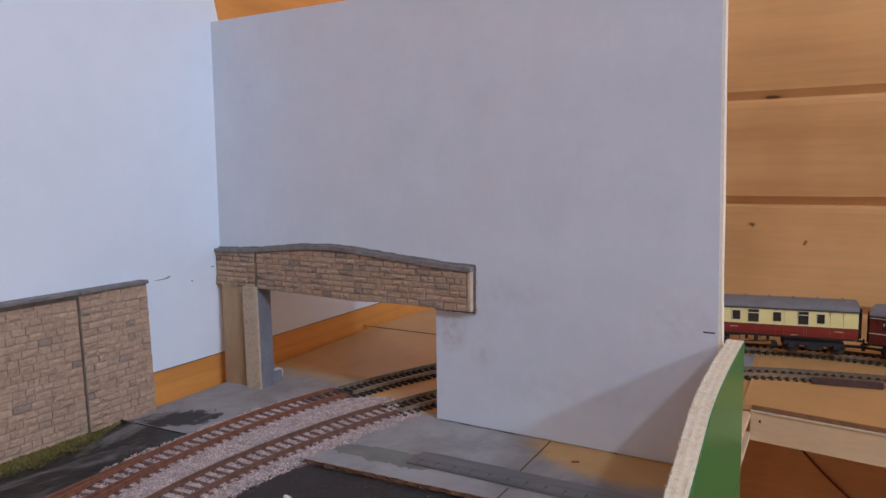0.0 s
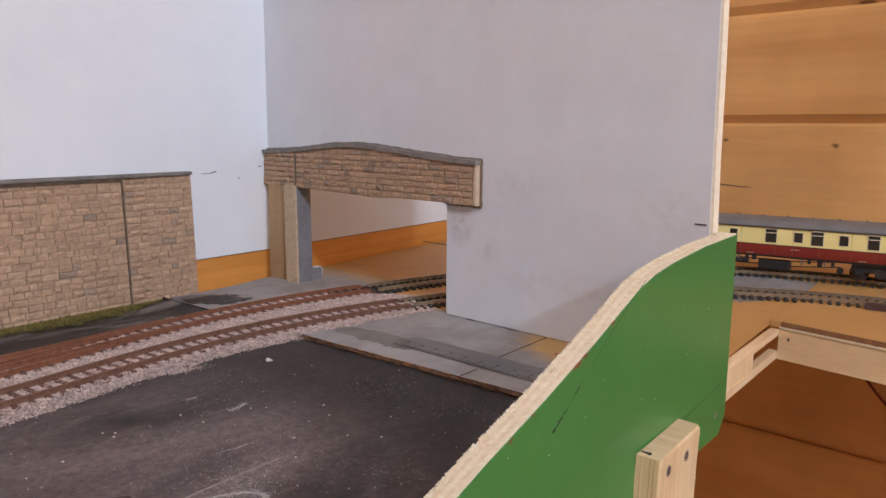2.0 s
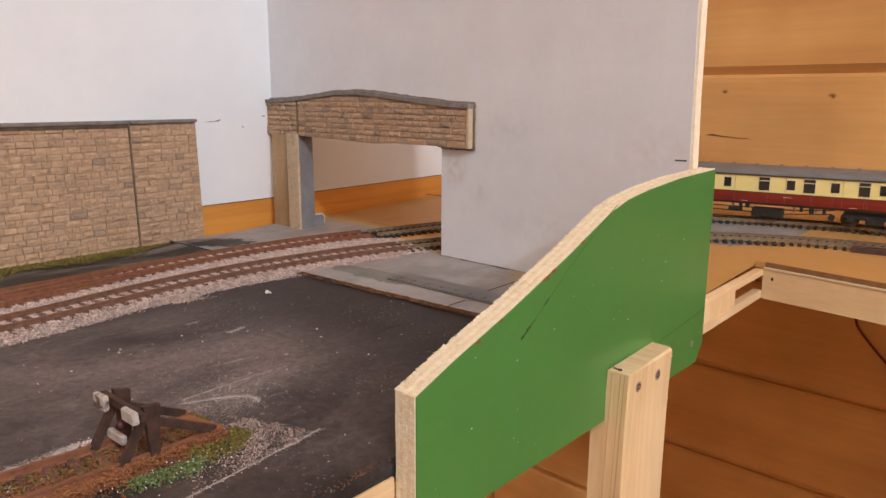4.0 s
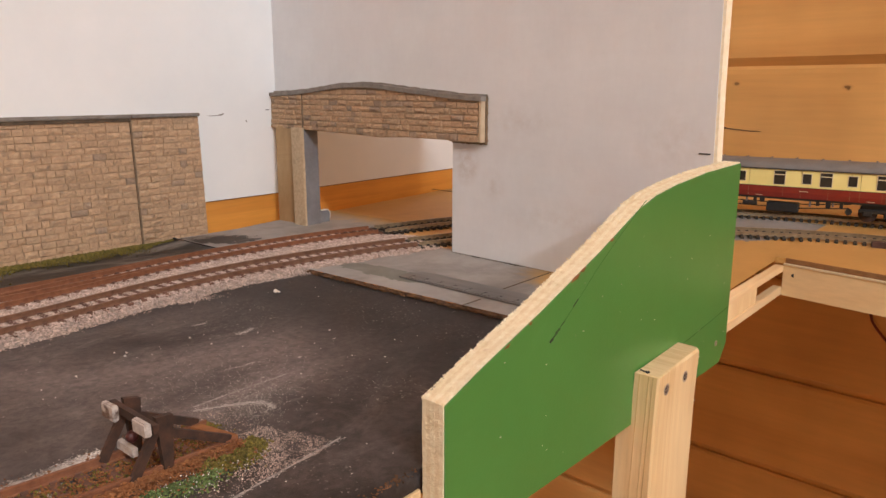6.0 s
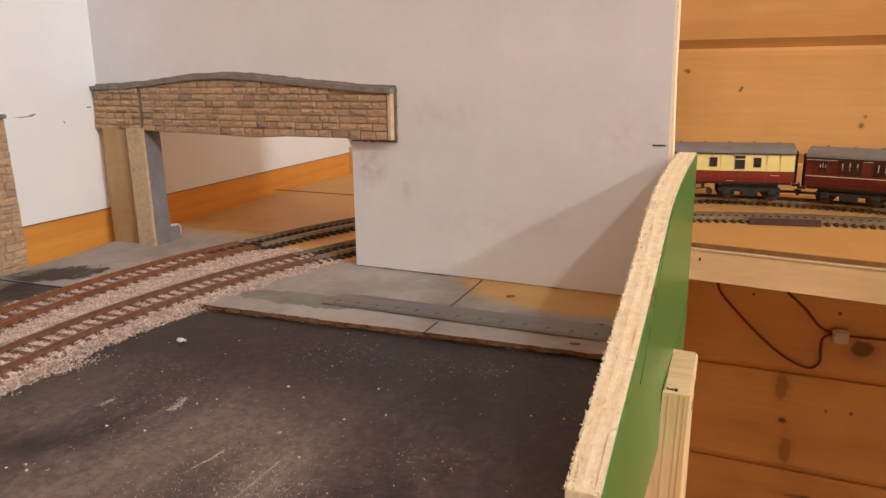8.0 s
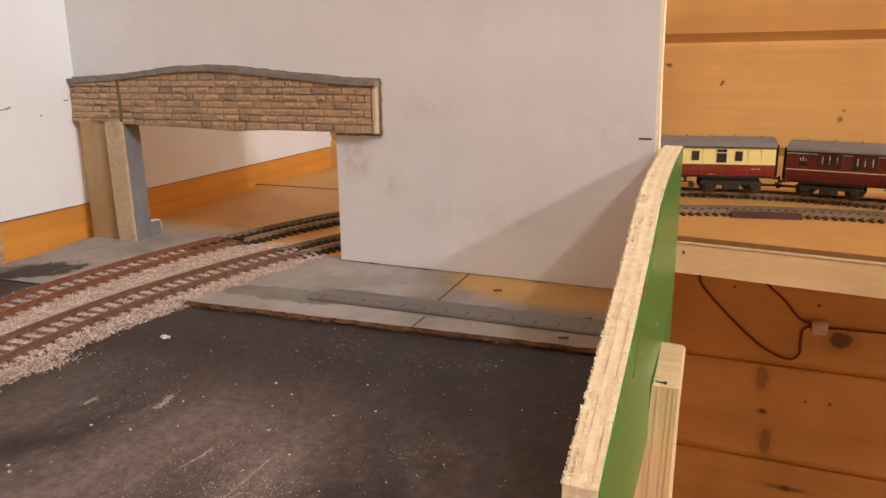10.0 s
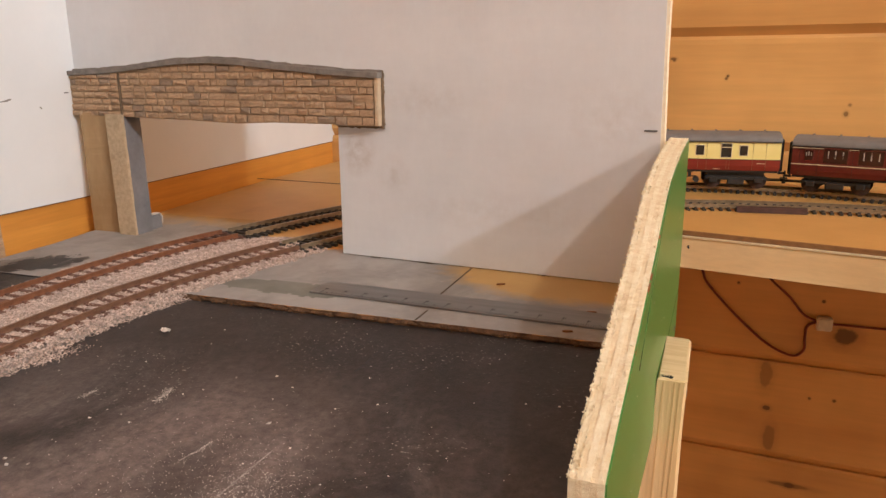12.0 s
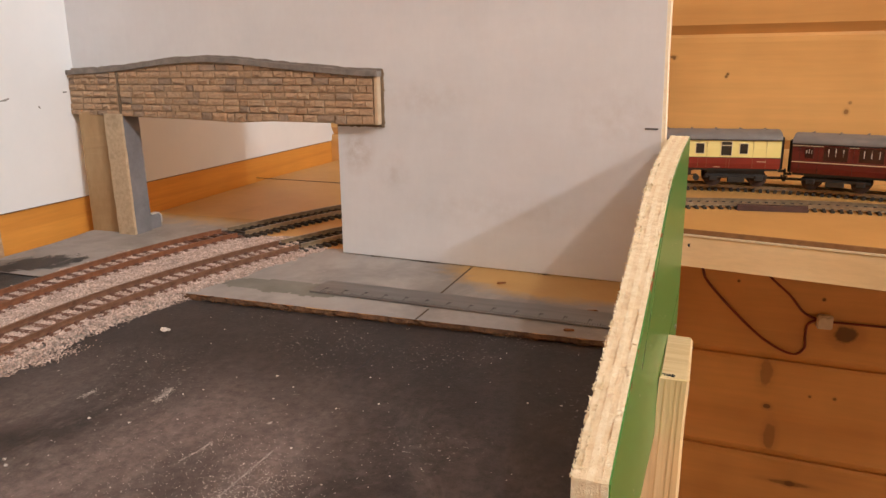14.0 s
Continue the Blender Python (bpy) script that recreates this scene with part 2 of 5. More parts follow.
def yard_ground():
    """Black painted ground with clouds of wiped chalk dust and fine pale specks."""
    m, n, l, b = nodes_of("black_chalk_dusted_ground")
    tc, mp = n.new("ShaderNodeTexCoord"), n.new("ShaderNodeMapping")
    mp.inputs["Rotation"].default_value = (0, 0, 0.9)
    mp.inputs["Scale"].default_value = (1.0, 0.45, 1.0)
    l.new(tc.outputs["Object"], mp.inputs["Vector"])
    v, o = mp.outputs[0], tc.outputs["Object"]
    col = ramp(n, l, link_noise(n, l, o, 60, 6, 0.6), [(0.3, (0.0105, 0.0080, 0.0077)), (0.7, (0.023, 0.0177, 0.017))])
    # Dust thins outward; near the green board this also paints its shadow.
    mp2, ln = n.new("ShaderNodeMapping"), n.new("ShaderNodeVectorMath")
    mp2.vector_type, ln.operation = "TEXTURE", "LENGTH"
    mp2.inputs["Location"].default_value, mp2.inputs["Scale"].default_value = (0.040, -0.222, 0), (0.135, 0.092, 1)
    l.new(o, mp2.inputs["Vector"])
    l.new(mp2.outputs[0], ln.inputs[0])
    dust_fade = ramp(n, l, ln.outputs["Value"], [(0.42, g(1)), (1.0, g(0.15))])
    cloud = ramp(n, l, link_noise(n, l, v, 16, 5, 0.62, 0.8), [(0.34, g(0)), (0.70, g(0.92))])
    cloud = mix(n, l, 1.0, cloud, dust_fade, "MULTIPLY")
    col = mix(n, l, cloud, col, (0.15, 0.119, 0.111))
    wisps = ramp(n, l, link_noise(n, l, v, 55, 7, 0.75, 1.2), [(0.50, g(0)), (0.78, g(0.6))])
    wisps = mix(n, l, 1.0, wisps, dust_fade, "MULTIPLY")
    col = mix(n, l, wisps, col, (0.205, 0.17, 0.157))
    speck = ramp(n, l, link_noise(n, l, o, 800, 2, 0.5), [(0.64, g(0)), (0.70, g(0.9))])
    grain = ramp(n, l, link_noise(n, l, o, 330, 5, 0.8), [(0.3, g(0.55)), (0.72, g(1.7))])
    col = mix(n, l, 1.0, col, grain, "MULTIPLY")
    gate = ramp(n, l, link_noise(n, l, o, 22, 3, 0.5), [(0.5, g(0)), (0.65, g(1))])
    col = mix(n, l, mix(n, l, 1.0, speck, gate, "MULTIPLY"), col, (0.30, 0.27, 0.25))
    l.new(col, b.inputs["Base Color"])
    b.inputs["Roughness"].default_value, b.inputs["Specular IOR Level"].default_value = 0.6, 0.42
    bump(n, l, b, link_noise(n, l, o, 500, 6, 0.7), 0.4, 0.0004)
    return m


ASPHALT = yard_ground()


def sprayed_grey():
    """Grey paint sprayed thinly over orange hardboard: soft bare lobe by the board and bare ground past the bridge."""
    m, n, l, b = nodes_of("sprayed_grey_on_hardboard")
    tc = n.new("ShaderNodeTexCoord")
    o = tc.outputs["Object"]
    grey = ramp(n, l, link_noise(n, l, o, 35, 8, 0.65), [(0.3, (0.262, 0.243, 0.229)), (0.7, (0.365, 0.34, 0.32))])
    grey = mix(n, l, ramp(n, l, link_noise(n, l, o, 20, 5, 0.6, 0.4), [(0.50, g(0)), (0.72, g(1))]), grey, (0.195, 0.178, 0.16))
    grey = mix(n, l, ramp(n, l, link_noise(n, l, o, 260, 4, 0.7), [(0.62, g(0)), (0.74, g(0.7))]), grey, (0.40, 0.375, 0.35))
    bare = ramp(n, l, link_noise(n, l, o, 30, 6, 0.6), [(0.3, (0.45, 0.262, 0.072)), (0.7, (0.54, 0.325, 0.098))])
    mp, ln = n.new("ShaderNodeMapping"), n.new("ShaderNodeVectorMath")
    mp.vector_type, ln.operation = "TEXTURE", "LENGTH"
    mp.inputs["Location"].default_value, mp.inputs["Scale"].default_value = (0.130, -0.010, 0), (0.072, 0.041, 1)
    flat = n.new("ShaderNodeVectorMath")
    flat.operation = "MULTIPLY"
    flat.inputs[1].default_value = (1, 1, 0)
    l.new(o, flat.inputs[0])
    l.new(flat.outputs[0], mp.inputs["Vector"])
    l.new(mp.outputs[0], ln.inputs[0])
    wob, edge_ = n.new("ShaderNodeMath"), n.new("ShaderNodeMath")
    wob.operation, wob.inputs[1].default_value, wob.inputs[2].default_value = "MULTIPLY_ADD", 0.5, -0.25
    l.new(link_noise(n, l, o, 70, 6, 0.7), wob.inputs[0])
    l.new(ln.outputs["Value"], edge_.inputs[0])
    l.new(wob.outputs[0], edge_.inputs[1])
    lobe = ramp(n, l, edge_.outputs[0], [(0.74, g(0.92)), (1.0, g(0))])
    sep, far = n.new("ShaderNodeSeparateXYZ"), n.new("ShaderNodeMath")
    l.new(o, sep.inputs[0])
    far.operation, far.inputs[1].default_value = "MULTIPLY_ADD", 10.0
    l.new(sep.outputs[1], far.inputs[0])
    l.new(wob.outputs[0], far.inputs[2])
    past = ramp(n, l, far.outputs[0], [(0.30, g(0)), (0.60, g(1))])
    fac = mix(n, l, 1.0, lobe, past, "ADD")
    col = mix(n, l, fac, grey, bare)
    l.new(col, b.inputs["Base Color"])
    b.inputs["Roughness"].default_value = 0.7
    bump(n, l, b, link_noise(n, l, o, 150, 6, 0.7), 0.3, 0.0003)
    return m


def smeared_ground():
    """Black and grey paint wiped into one another beside the stone wall."""
    m, n, l, b = nodes_of("smeared_black_and_grey_paint")
    tc, mp = n.new("ShaderNodeTexCoord"), n.new("ShaderNodeMapping")
    mp.inputs["Rotation"].default_value, mp.inputs["Scale"].default_value = (0, 0, 0.25), (1.6, 0.55, 1)
    l.new(tc.outputs["Object"], mp.inputs["Vector"])
    v, o = mp.outputs[0], tc.outputs["Object"]
    black = ramp(n, l, link_noise(n, l, o, 90, 6, 0.65), [(0.3, (0.011, 0.010, 0.010)), (0.7, (0.035, 0.031, 0.029))])
    grey = ramp(n, l, link_noise(n, l, o, 60, 6, 0.65), [(0.3, (0.17, 0.16, 0.15)), (0.7, (0.27, 0.255, 0.24))])
    fac = ramp(n, l, link_noise(n, l, v, 26, 7, 0.68, 0.5), [(0.49, g(0)), (0.65, g(0.9))])
    l.new(mix(n, l, fac, black, grey), b.inputs["Base Color"])
    b.inputs["Roughness"].default_value = 0.5
    bump(n, l, b, link_noise(n, l, o, 300, 6, 0.7), 0.5, 0.0005)
    return m


SPRAYED, SMEARED = sprayed_grey(), smeared_ground()


# ---- building helpers; all shapes are drawn in millimetres ----
ORIGIN = {}


def thing(name, place, label, category, group="", kind="", turn=0.0, local=False):
    ob = new(name)
    ob.matrix_world = pose(place[0] * MM, place[1] * MM, place[2] * MM, 0, 0, turn)
    ORIGIN[ob.name] = Vector((0, 0, 0)) if local else Vector(place)
    return tagged(ob, label, category, group, kind)


def part(name, bm, material, parent=None, label="", smooth=False, kind="", edge=None):
    """Links a bmesh in millimetres as one mesh object under a thing or a part."""
    me = bpy.data.meshes.new(name)
    bmesh.ops.recalc_face_normals(bm, faces=bm.faces)
    bm.to_mesh(me)
    bm.free()
    ob = new(name, me)
    root = ORIGIN.get(parent.name, Vector((0, 0, 0))) if parent else Vector((0, 0, 0))
    ORIGIN[ob.name] = root
    me.transform(Matrix.Scale(MM, 4) @ Matrix.Translation(-root))
    me.materials.append(material)
    if edge:
        me.materials.append(edge)
    if smooth:
        for p in me.polygons:
            p.use_smooth = True
    if parent:
        ob.parent = parent
    return tagged(ob, label, "", "", kind)


def whole(name, bm, material, label, category, kind="", group="", smooth=False):
    ob = part(name, bm, material, None, "", smooth)
    return tagged(ob, label, category, group, kind)


def box(bm, x0, x1, y0, y1, z0, z1, bevel=0.0, seg=2):
    r = bmesh.ops.create_cube(bm, size=1, matrix=Matrix.LocRotScale(((x0 + x1) / 2, (y0 + y1) / 2, (z0 + z1) / 2), None, (x1 - x0, y1 - y0, z1 - z0)))
    if bevel:
        es = list({e for v in r["verts"] for e in v.link_edges})
        bmesh.ops.bevel(bm, geom=es, offset=bevel, segments=seg, affect="EDGES")
    return bm


def boxed(*args, **kw):
    return box(bmesh.new(), *args, **kw)


def prism(outline, lo, hi, axis, bm=None):
    """A flat outline pushed through from lo to hi along an axis (x, y or z)."""
    bm = bm or bmesh.new()
    place = {"x": lambda a, b, d: (d, a, b), "y": lambda a, b, d: (a, d, b), "z": lambda a, b, d: (a, b, d)}[axis]
    ends = [[bm.verts.new(place(a, b, d)) for a, b in outline] for d in (lo, hi)]
    bm.faces.new(ends[0])
    bm.faces.new(ends[1][::-1])
    k = len(outline)
    for i in range(k):
        bm.faces.new((ends[0][i], ends[0][(i + 1) % k], ends[1][(i + 1) % k], ends[1][i]))
    return bm


def cyl(bm, a, b, r, seg=12, r2=None):
    a, b = Vector(a), Vector(b)
    m = Matrix.Translation((a + b) / 2) @ (b - a).to_track_quat("Z", "Y").to_matrix().to_4x4()
    bmesh.ops.create_cone(bm, cap_ends=True, segments=seg, radius1=r, radius2=r if r2 is None else r2, depth=(b - a).length, matrix=m)
    return bm


def smoothline(points, n=12):
    """Catmull-Rom through 2D or 3D points."""
    p = [Vector(q) for q in points]
    p = [2 * p[0] - p[1], *p, 2 * p[-1] - p[-2]]
    out = []
    for i in range(1, len(p) - 2):
        for k in range(n):
            t = k / n
            out.append(0.5 * (2 * p[i] + (p[i + 1] - p[i - 1]) * t + (2 * p[i - 1] - 5 * p[i] + 4 * p[i + 1] - p[i + 2]) * t * t + (3 * p[i] - p[i - 1] - 3 * p[i + 1] + p[i + 2]) * t**3))
    return out + [p[-2]]


def even(line, step):
    """Points and headings at even steps along a polyline."""
    out, left = [], 0.0
    for a, b in zip(line, line[1:]):
        d = (b - a).length
        while left <= d:
            out.append((a + (b - a) * (left / d), (b - a).normalized()))
            left += step
        left -= d
    return out


def interp(x, xs, ys):
    return float(np.interp(x, xs, ys))


def ground_z(y):
    return interp(y, (20, 200), (0, 4))


def deck_z(x, y):
    """The deck drops away into a gap along the side wall."""
    start = interp(y, (-40, 0), (-171.5, -177.5))
    return ground_z(y) - 4.2 * min(1.0, max(0.0, (start - x) / 5))


SLOPE = -0.068
BOARD_TURN = math.degrees(math.atan(SLOPE))
BOARD_AT = (0, -1, 0)
NORTH = lambda x: 326 - 0.06 * x  # the cabin's plank wall behind the layout

# ---- cabin shell ----
# Out of view; closes the room, with ceiling and floor steering bounce light.
shell = [("floor", (-1100, 2000, -2000, 500, -960, -920)), ("ceiling", (-1100, 2000, -2000, 500, 1400, 1440)),
         ("wall_south", (-1100, 2000, -2040, -2000, -920, 1400)), ("wall_east", (2000, 2040, -2000, 500, -920, 1400))]
for nm, dims in shell:
    whole(nm, boxed(*dims), CEILING if nm == "ceiling" else FLOOR if nm == "floor" else CABIN, {"ceiling": "unseen pale light-bouncing cabin ", "floor": "unseen brown light-bouncing cabin "}.get(nm, "varnished pine cabin ") + nm.split("_")[0], nm.split("_")[0], "structure")
wall = thing("wall_north", (0, 326, 0), "varnished pine plank wall of the cabin", "wall", kind="structure", turn=math.degrees(math.atan(-0.06)), local=True)
whole("wall_west", boxed(-240, -199, -2000, 345, -920, 1400), SKIRT, "orange pine plank wall behind the white backdrop", "wall", "structure")

# ---- layout deck ----
deck = thing("baseboard", (0, 0, -12), "hardboard model railway baseboard with a ragged front edge", "baseboard")
rng = random.Random(3)
bm = bmesh.new()
xs = np.concatenate([[-197, -186, -182, -179], np.linspace(-176.5, 165, 56)])
ys = [-88, -60, -20, 20, 80, 140, 200, 260, 350]
grid = [[bm.verts.new((x, (y + (rng.uniform(-1.2, 1.2) if j == 0 else 0)) if j < 8 else NORTH(x), deck_z(x, y) - (0.3 if x < -160 else 0))) for x in xs] for j, y in enumerate(ys)]
for a, b in zip(grid, grid[1:]):
    for i in range(len(xs) - 1):
        bm.faces.new((a[i], a[i + 1], b[i + 1], b[i]))
part("top_sheet", bm, HARDBOARD, deck)
bm = bmesh.new()
row = [[bm.verts.new((v.x, v.y + dy, z)) for v in [Vector((x, -88 + rng.uniform(-1.8, 0.6), 0)) for x in np.linspace(-40, 165, 60)]] for dy, z in ((0.3, 0.1), (-0.8, -1.2), (0, -3))]
for a, b in zip(row, row[1:]):
    for i in range(len(xs) - 1):
        bm.faces.new((a[i], a[i + 1], b[i + 1], b[i]))
part("broken_edge", bm, RAGGED, deck, "torn brown hardboard edge")
bm = prism([(-197, -480), (160.3, -480), (160.3, -215.4), (161, -215.4), (161, -87), (-197, -87)], -10, -2.2, "z")
part("left_edge", boxed(-197, -110, -88.6, -87.9, -2.4, 0.1), ASPHALT, deck, "black painted edge")
part("painted_yard", bm, ASPHALT, deck, "black ground dusted with chalk")
part("worn_edge", prism([(160.32, -2.4), (161.0, -4.4), (161.4, -6.4), (161.4, -7.6), (160.32, -7.6)], -480, -215.4, "y"), ASPHALT, deck, "crumbled black edge")
part("edge_batten", boxed(157, 162.2, -480, -215.3, -24, -7.8, 0.3), PINE_Y, deck, "bare pine edge batten")
part("frame_rail", boxed(165.2, 170.3, -9, 98.5, -4, -0.2, 0.3), PINE_Y, deck, "bare pine edge strip")
part("frame_rail", boxed(165.2, 170.3, -9, 98.5, -18, -13, 0.3), PINE_Y, deck, "bare pine lower strip")
part("spacer_block", boxed(164.6, 169.7, -9, 52, -13, -4, 0.2), PINE_Z, deck, "bare pine block")

# ---- backdrop boards ----
left_wall = thing("backdrop_board", (-190, -60, 20), "white painted backdrop board fixed along the side wall", "backdrop")
part("panel", prism([(-900, 20), (0, 20.1), (70, 20.9), (342, 23), (342, 258), (20, 259), (12, 290), (-900, 290)], -198, -186.6, "x"), WHITE_BLUE, left_wall)
whole("skirting_plank", prism([(-900, -9), (340, -9), (340, 22.8), (70, 20.6), (0, 19.8), (-900, 19.7)], -198.5, -187.4, "x"), SKIRT, "orange stained pine plank under the backdrop", "plank", "structure")

board = thing("backdrop_board", BOARD_AT, "white painted backdrop board with a bridge opening", "backdrop", turn=BOARD_TURN, local=True)
outline = [(0, 0.6), (164.6, 0.6), (160.9, 258), (-187.0, 259.5), (-187.0, 72), (0, 72)]
part("panel", prism(outline, 0, 6, "y"), WHITE, board)
part("raw_edge", prism([(164.6, 0.6), (165.9, 0.6), (165.5, 30), (165.2, 70), (164.4, 100), (164.1, 140), (163.2, 190), (162.2, 258), (160.9, 258)], 0.3, 6, "y"), RAW_EDGE, board, "cream raw sawn edge")

# ---- green end board and its post ----
GX = lambda y: 170 + 0.025 * (y + 215)
green = thing("end_board", (170, -110, -25), "green painted plywood end board with a rough sawn sloping top", "board")
top = [(-215, 19.3), (-198, 25.6), (-170, 35), (-138, 46.9), (-108, 59.2), (-95, 62.6), (-78, 64.9), (-48, 67.3), (-10, 68.4)]
line = [Vector(p) for p in top]
outline = [(p.x, p.y) for p in line] + [(-10, -17), (-17, -25), (-215, -25)]
def lean(bm):
    for v in bm.verts:
        v.co.x += 0.025 * (v.co.y + 215)
    return bm
PLIES = [PLY_LIGHT, PLY_DARK, PLY_LIGHT, PLY_DARK, PLY_LIGHT]
for k, m in enumerate(PLIES):
    fine = []
    for p, q in zip(line, line[1:]):
        steps = max(2, int((q - p).length / 0.7))
        for i in range(steps):
            r = p.lerp(q, i / steps)
            fuzz = 0.55 * noise.noise((r.x * 0.16, k * 7.1, 0)) + 0.3 * noise.noise((r.x * 0.7, k * 3.3, 5))
            fine.append((r.x, r.y - 0.25 + (0.0, -0.05, 0.05, -0.08, 0.02)[k] + fuzz * (1.5 if k == 0 else 0.7) + rng.uniform(-0.1, 0.1)))
    low = [(-10 + rng.uniform(-0.2, 0.2), -17), (-17, -25)] + [(-215 + rng.uniform(-0.12, 0.12), z) for z in np.linspace(-25, 18, 40)]
    part("ply", lean(prism(fine + [(-10, 68.4)] + low, 162.3 + 1.48 * k, 163.78 + 1.48 * k, "x")), m, green, "raw sawn plywood layer")
bm = bmesh.new()
for i in range(1500):
    k = rng.randrange(len(line) - 1)
    r = line[k].lerp(line[k + 1], rng.random())
    q = Vector((162.3 + rng.choice((0, 0, 0, 0, 0, 0, 1.5, 7)) + rng.uniform(-0.3, 0.3), r.x, r.y - 0.1))
    d = Vector((rng.uniform(-1.3, 0.4), rng.uniform(-1.0, 1.0), rng.uniform(0, 0.8))) * rng.uniform(0.15, 0.35 + 0.6 * rng.random() ** 4)
    e = Vector((rng.uniform(-0.3, 0.3), 0.35, rng.uniform(-0.2, 0.2)))
    vs = [bm.verts.new(q - e), bm.verts.new(q + e), bm.verts.new(q + d), bm.verts.new(q + Vector((0, 0, -0.5)))]
    for f in ((0, 1, 2), (0, 2, 3), (1, 3, 2), (0, 3, 1)):
        bm.faces.new([vs[j] for j in f])
part("torn_fuzz", lean(bm), PLY_LIGHT, green, "pale wood splinters", kind="stuff")
part("green_face", lean(prism([(y - 0 if y > -214 else y + 0.4, z - 0.5) for y, z in outline], 169.6, 170.1, "x")), GREEN, green, "green painted face")
post = thing("support_post", (177, -85, -300), "bare pine post screwed to the green end board", "post")


def leaning(bm):
    for v in bm.verts:
        v.co.x += 0.033 * max(v.co.z + 3, -180)
    return bm


bm = bmesh.new()
ends = []
for z, x0 in ((-920, 167.6), (-25.6, 167.6), (-25.3, 173.2), (-4.2, 173.2)):
    ends.append([bm.verts.new((x, y, z)) for x, y in ((x0, -105.5), (182.2, -105.5), (183, -104.7), (183, -66.3), (182.2, -65.5), (x0, -65.5))])
ends.append([bm.verts.new((x, y, z)) for x, y, z in ((173.8, -104.8, -3.6), (181.6, -104.8, -3.9), (182.2, -104.2, -4.0), (182.2, -66.8, -3.0), (181.6, -66.2, -2.9), (173.8, -66.2, -2.6))])
for a, b in zip(ends, ends[1:]):
    for i in range(6):
        bm.faces.new((a[i], a[(i + 1) % 6], b[(i + 1) % 6], b[i]))
bm.faces.new(ends[0])
part("post", leaning(bm), PINE_Z, post)
END_GRAIN = wood("pine_end_grain", (0.72, 0.55, 0.33), (0.52, 0.34, 0.16), "x", 0.0022, 0.8, vary=0, contrast=0.6)
bm = bmesh.new()
bm.faces.new([bm.verts.new(v) for v in ((173.8, -104.8, -3.6), (181.6, -104.8, -3.9), (182.2, -104.2, -4.0), (182.2, -66.8, -3.0), (181.6, -66.2, -2.9), (173.8, -66.2, -2.6))])
part("end_grain", leaning(bm), END_GRAIN, post, "sawn end grain with fine rings")

# ---- right-hand baseboard ----
side = thing("baseboard", (300, 200, -18), "hardboard baseboard on a bare pine frame", "baseboard")
edge = lambda x: 99 - 0.19 * (x - 171)
# Run on unseen to x=1150 to shade the planks below.
part("top_sheet", prism([(165.2, 99), (171, 99), (1150, edge(1150)), (1150, NORTH(1150)), (165.2, NORTH(165))], 0.6, 4, "z"), HARDBOARD, side)
part("front_beam", prism([(170.4, 97.6), (1150, edge(1150) - 1.4), (1150, edge(1150) + 8), (170.4, 107)], -18, 0.3, "z"), PINE, side, "bare pine frame beam")

# ---- stone retaining wall and bridge: bodies ----
retaining = thing("retaining_wall", (-181, -130, -3), "buff sandstone model retaining wall with a grey coping", "wall")
retaining.matrix_world = pose(-177.2 * MM, -130 * MM, -3 * MM, 0, -2.4, 0)
part("core", boxed(-189.5, -181.6, -300, -60.5, -3, 82), MORTAR_WALL, retaining)
bridge = thing("road_bridge", BOARD_AT, "buff sandstone model road bridge with a humped grey coping", "bridge", turn=BOARD_TURN, local=True)
BX = (-188, -165, -147, -130, -117, -103, -89, -78, -66, -51, -27, -4, 12, 27)
BZ = (98.2, 98.9, 100.0, 101.6, 102.9, 104.1, 104.7, 104.8, 104.2, 102.9, 100.7, 98.7, 97.6, 96.8)
BTX, BTZ = (-188, -146, -100, -62, -38, 0, 3, 27), (71.2, 71, 70.4, 69.2, 70.4, 70.4, 69.5, 70)
bx = np.linspace(-186.8, 26.5, 55)
part("core", prism([(x, interp(x, BTX, BTZ)) for x in bx] + [(x, interp(x, BX, BZ) - 1.5) for x in bx[::-1]], -3.6, -0.2, "y"), MORTAR, bridge)

# ---- materials of the small things ----
FRONT_RAIL = surface("brown_weathered_rail", (0.135, 0.067, 0.039), (0.25, 0.132, 0.08), 300, 0.6, 0.4, 0.0002, metal=0.2)
RUST_RAIL = surface("rusty_rail", (0.17, 0.066, 0.032), (0.29, 0.125, 0.062), 300, 0.7, 0.4, 0.0002, metal=0.2)
NEW_RAIL = surface("nickel_rail", (0.26, 0.205, 0.13), (0.44, 0.36, 0.25), 300, 0.35, 0.1, 0.0001, metal=0.6)
RUST_TIE = surface("rust_brown_sleeper", (0.105, 0.05, 0.034), (0.19, 0.095, 0.066), 250, 0.85, 0.4, 0.0003, vary=0.2)
NEW_TIE = surface("black_plastic_sleeper", (0.02, 0.016, 0.013), (0.045, 0.036, 0.028), 200, 0.55, 0.2, 0.0002)
BALLAST = surface("pale_grey_ballast", (0.35, 0.266, 0.226), (0.60, 0.478, 0.418), 200, 0.9, 0.4, 0.0003, island=0.4)
BED = surface("ballast_bed", (0.24, 0.20, 0.18), (0.46, 0.395, 0.355), 400, 0.95, 1.0, 0.0008)
CHIP = surface("chalk_chips", (0.50, 0.45, 0.41), (0.72, 0.68, 0.63), 300, 0.9, 0.4, 0.0003, island=0.45)
CHALK = surface("chalk_smear", (0.13, 0.12, 0.115), (0.5, 0.46, 0.43), 420, 0.95, 0.4, 0.0002)
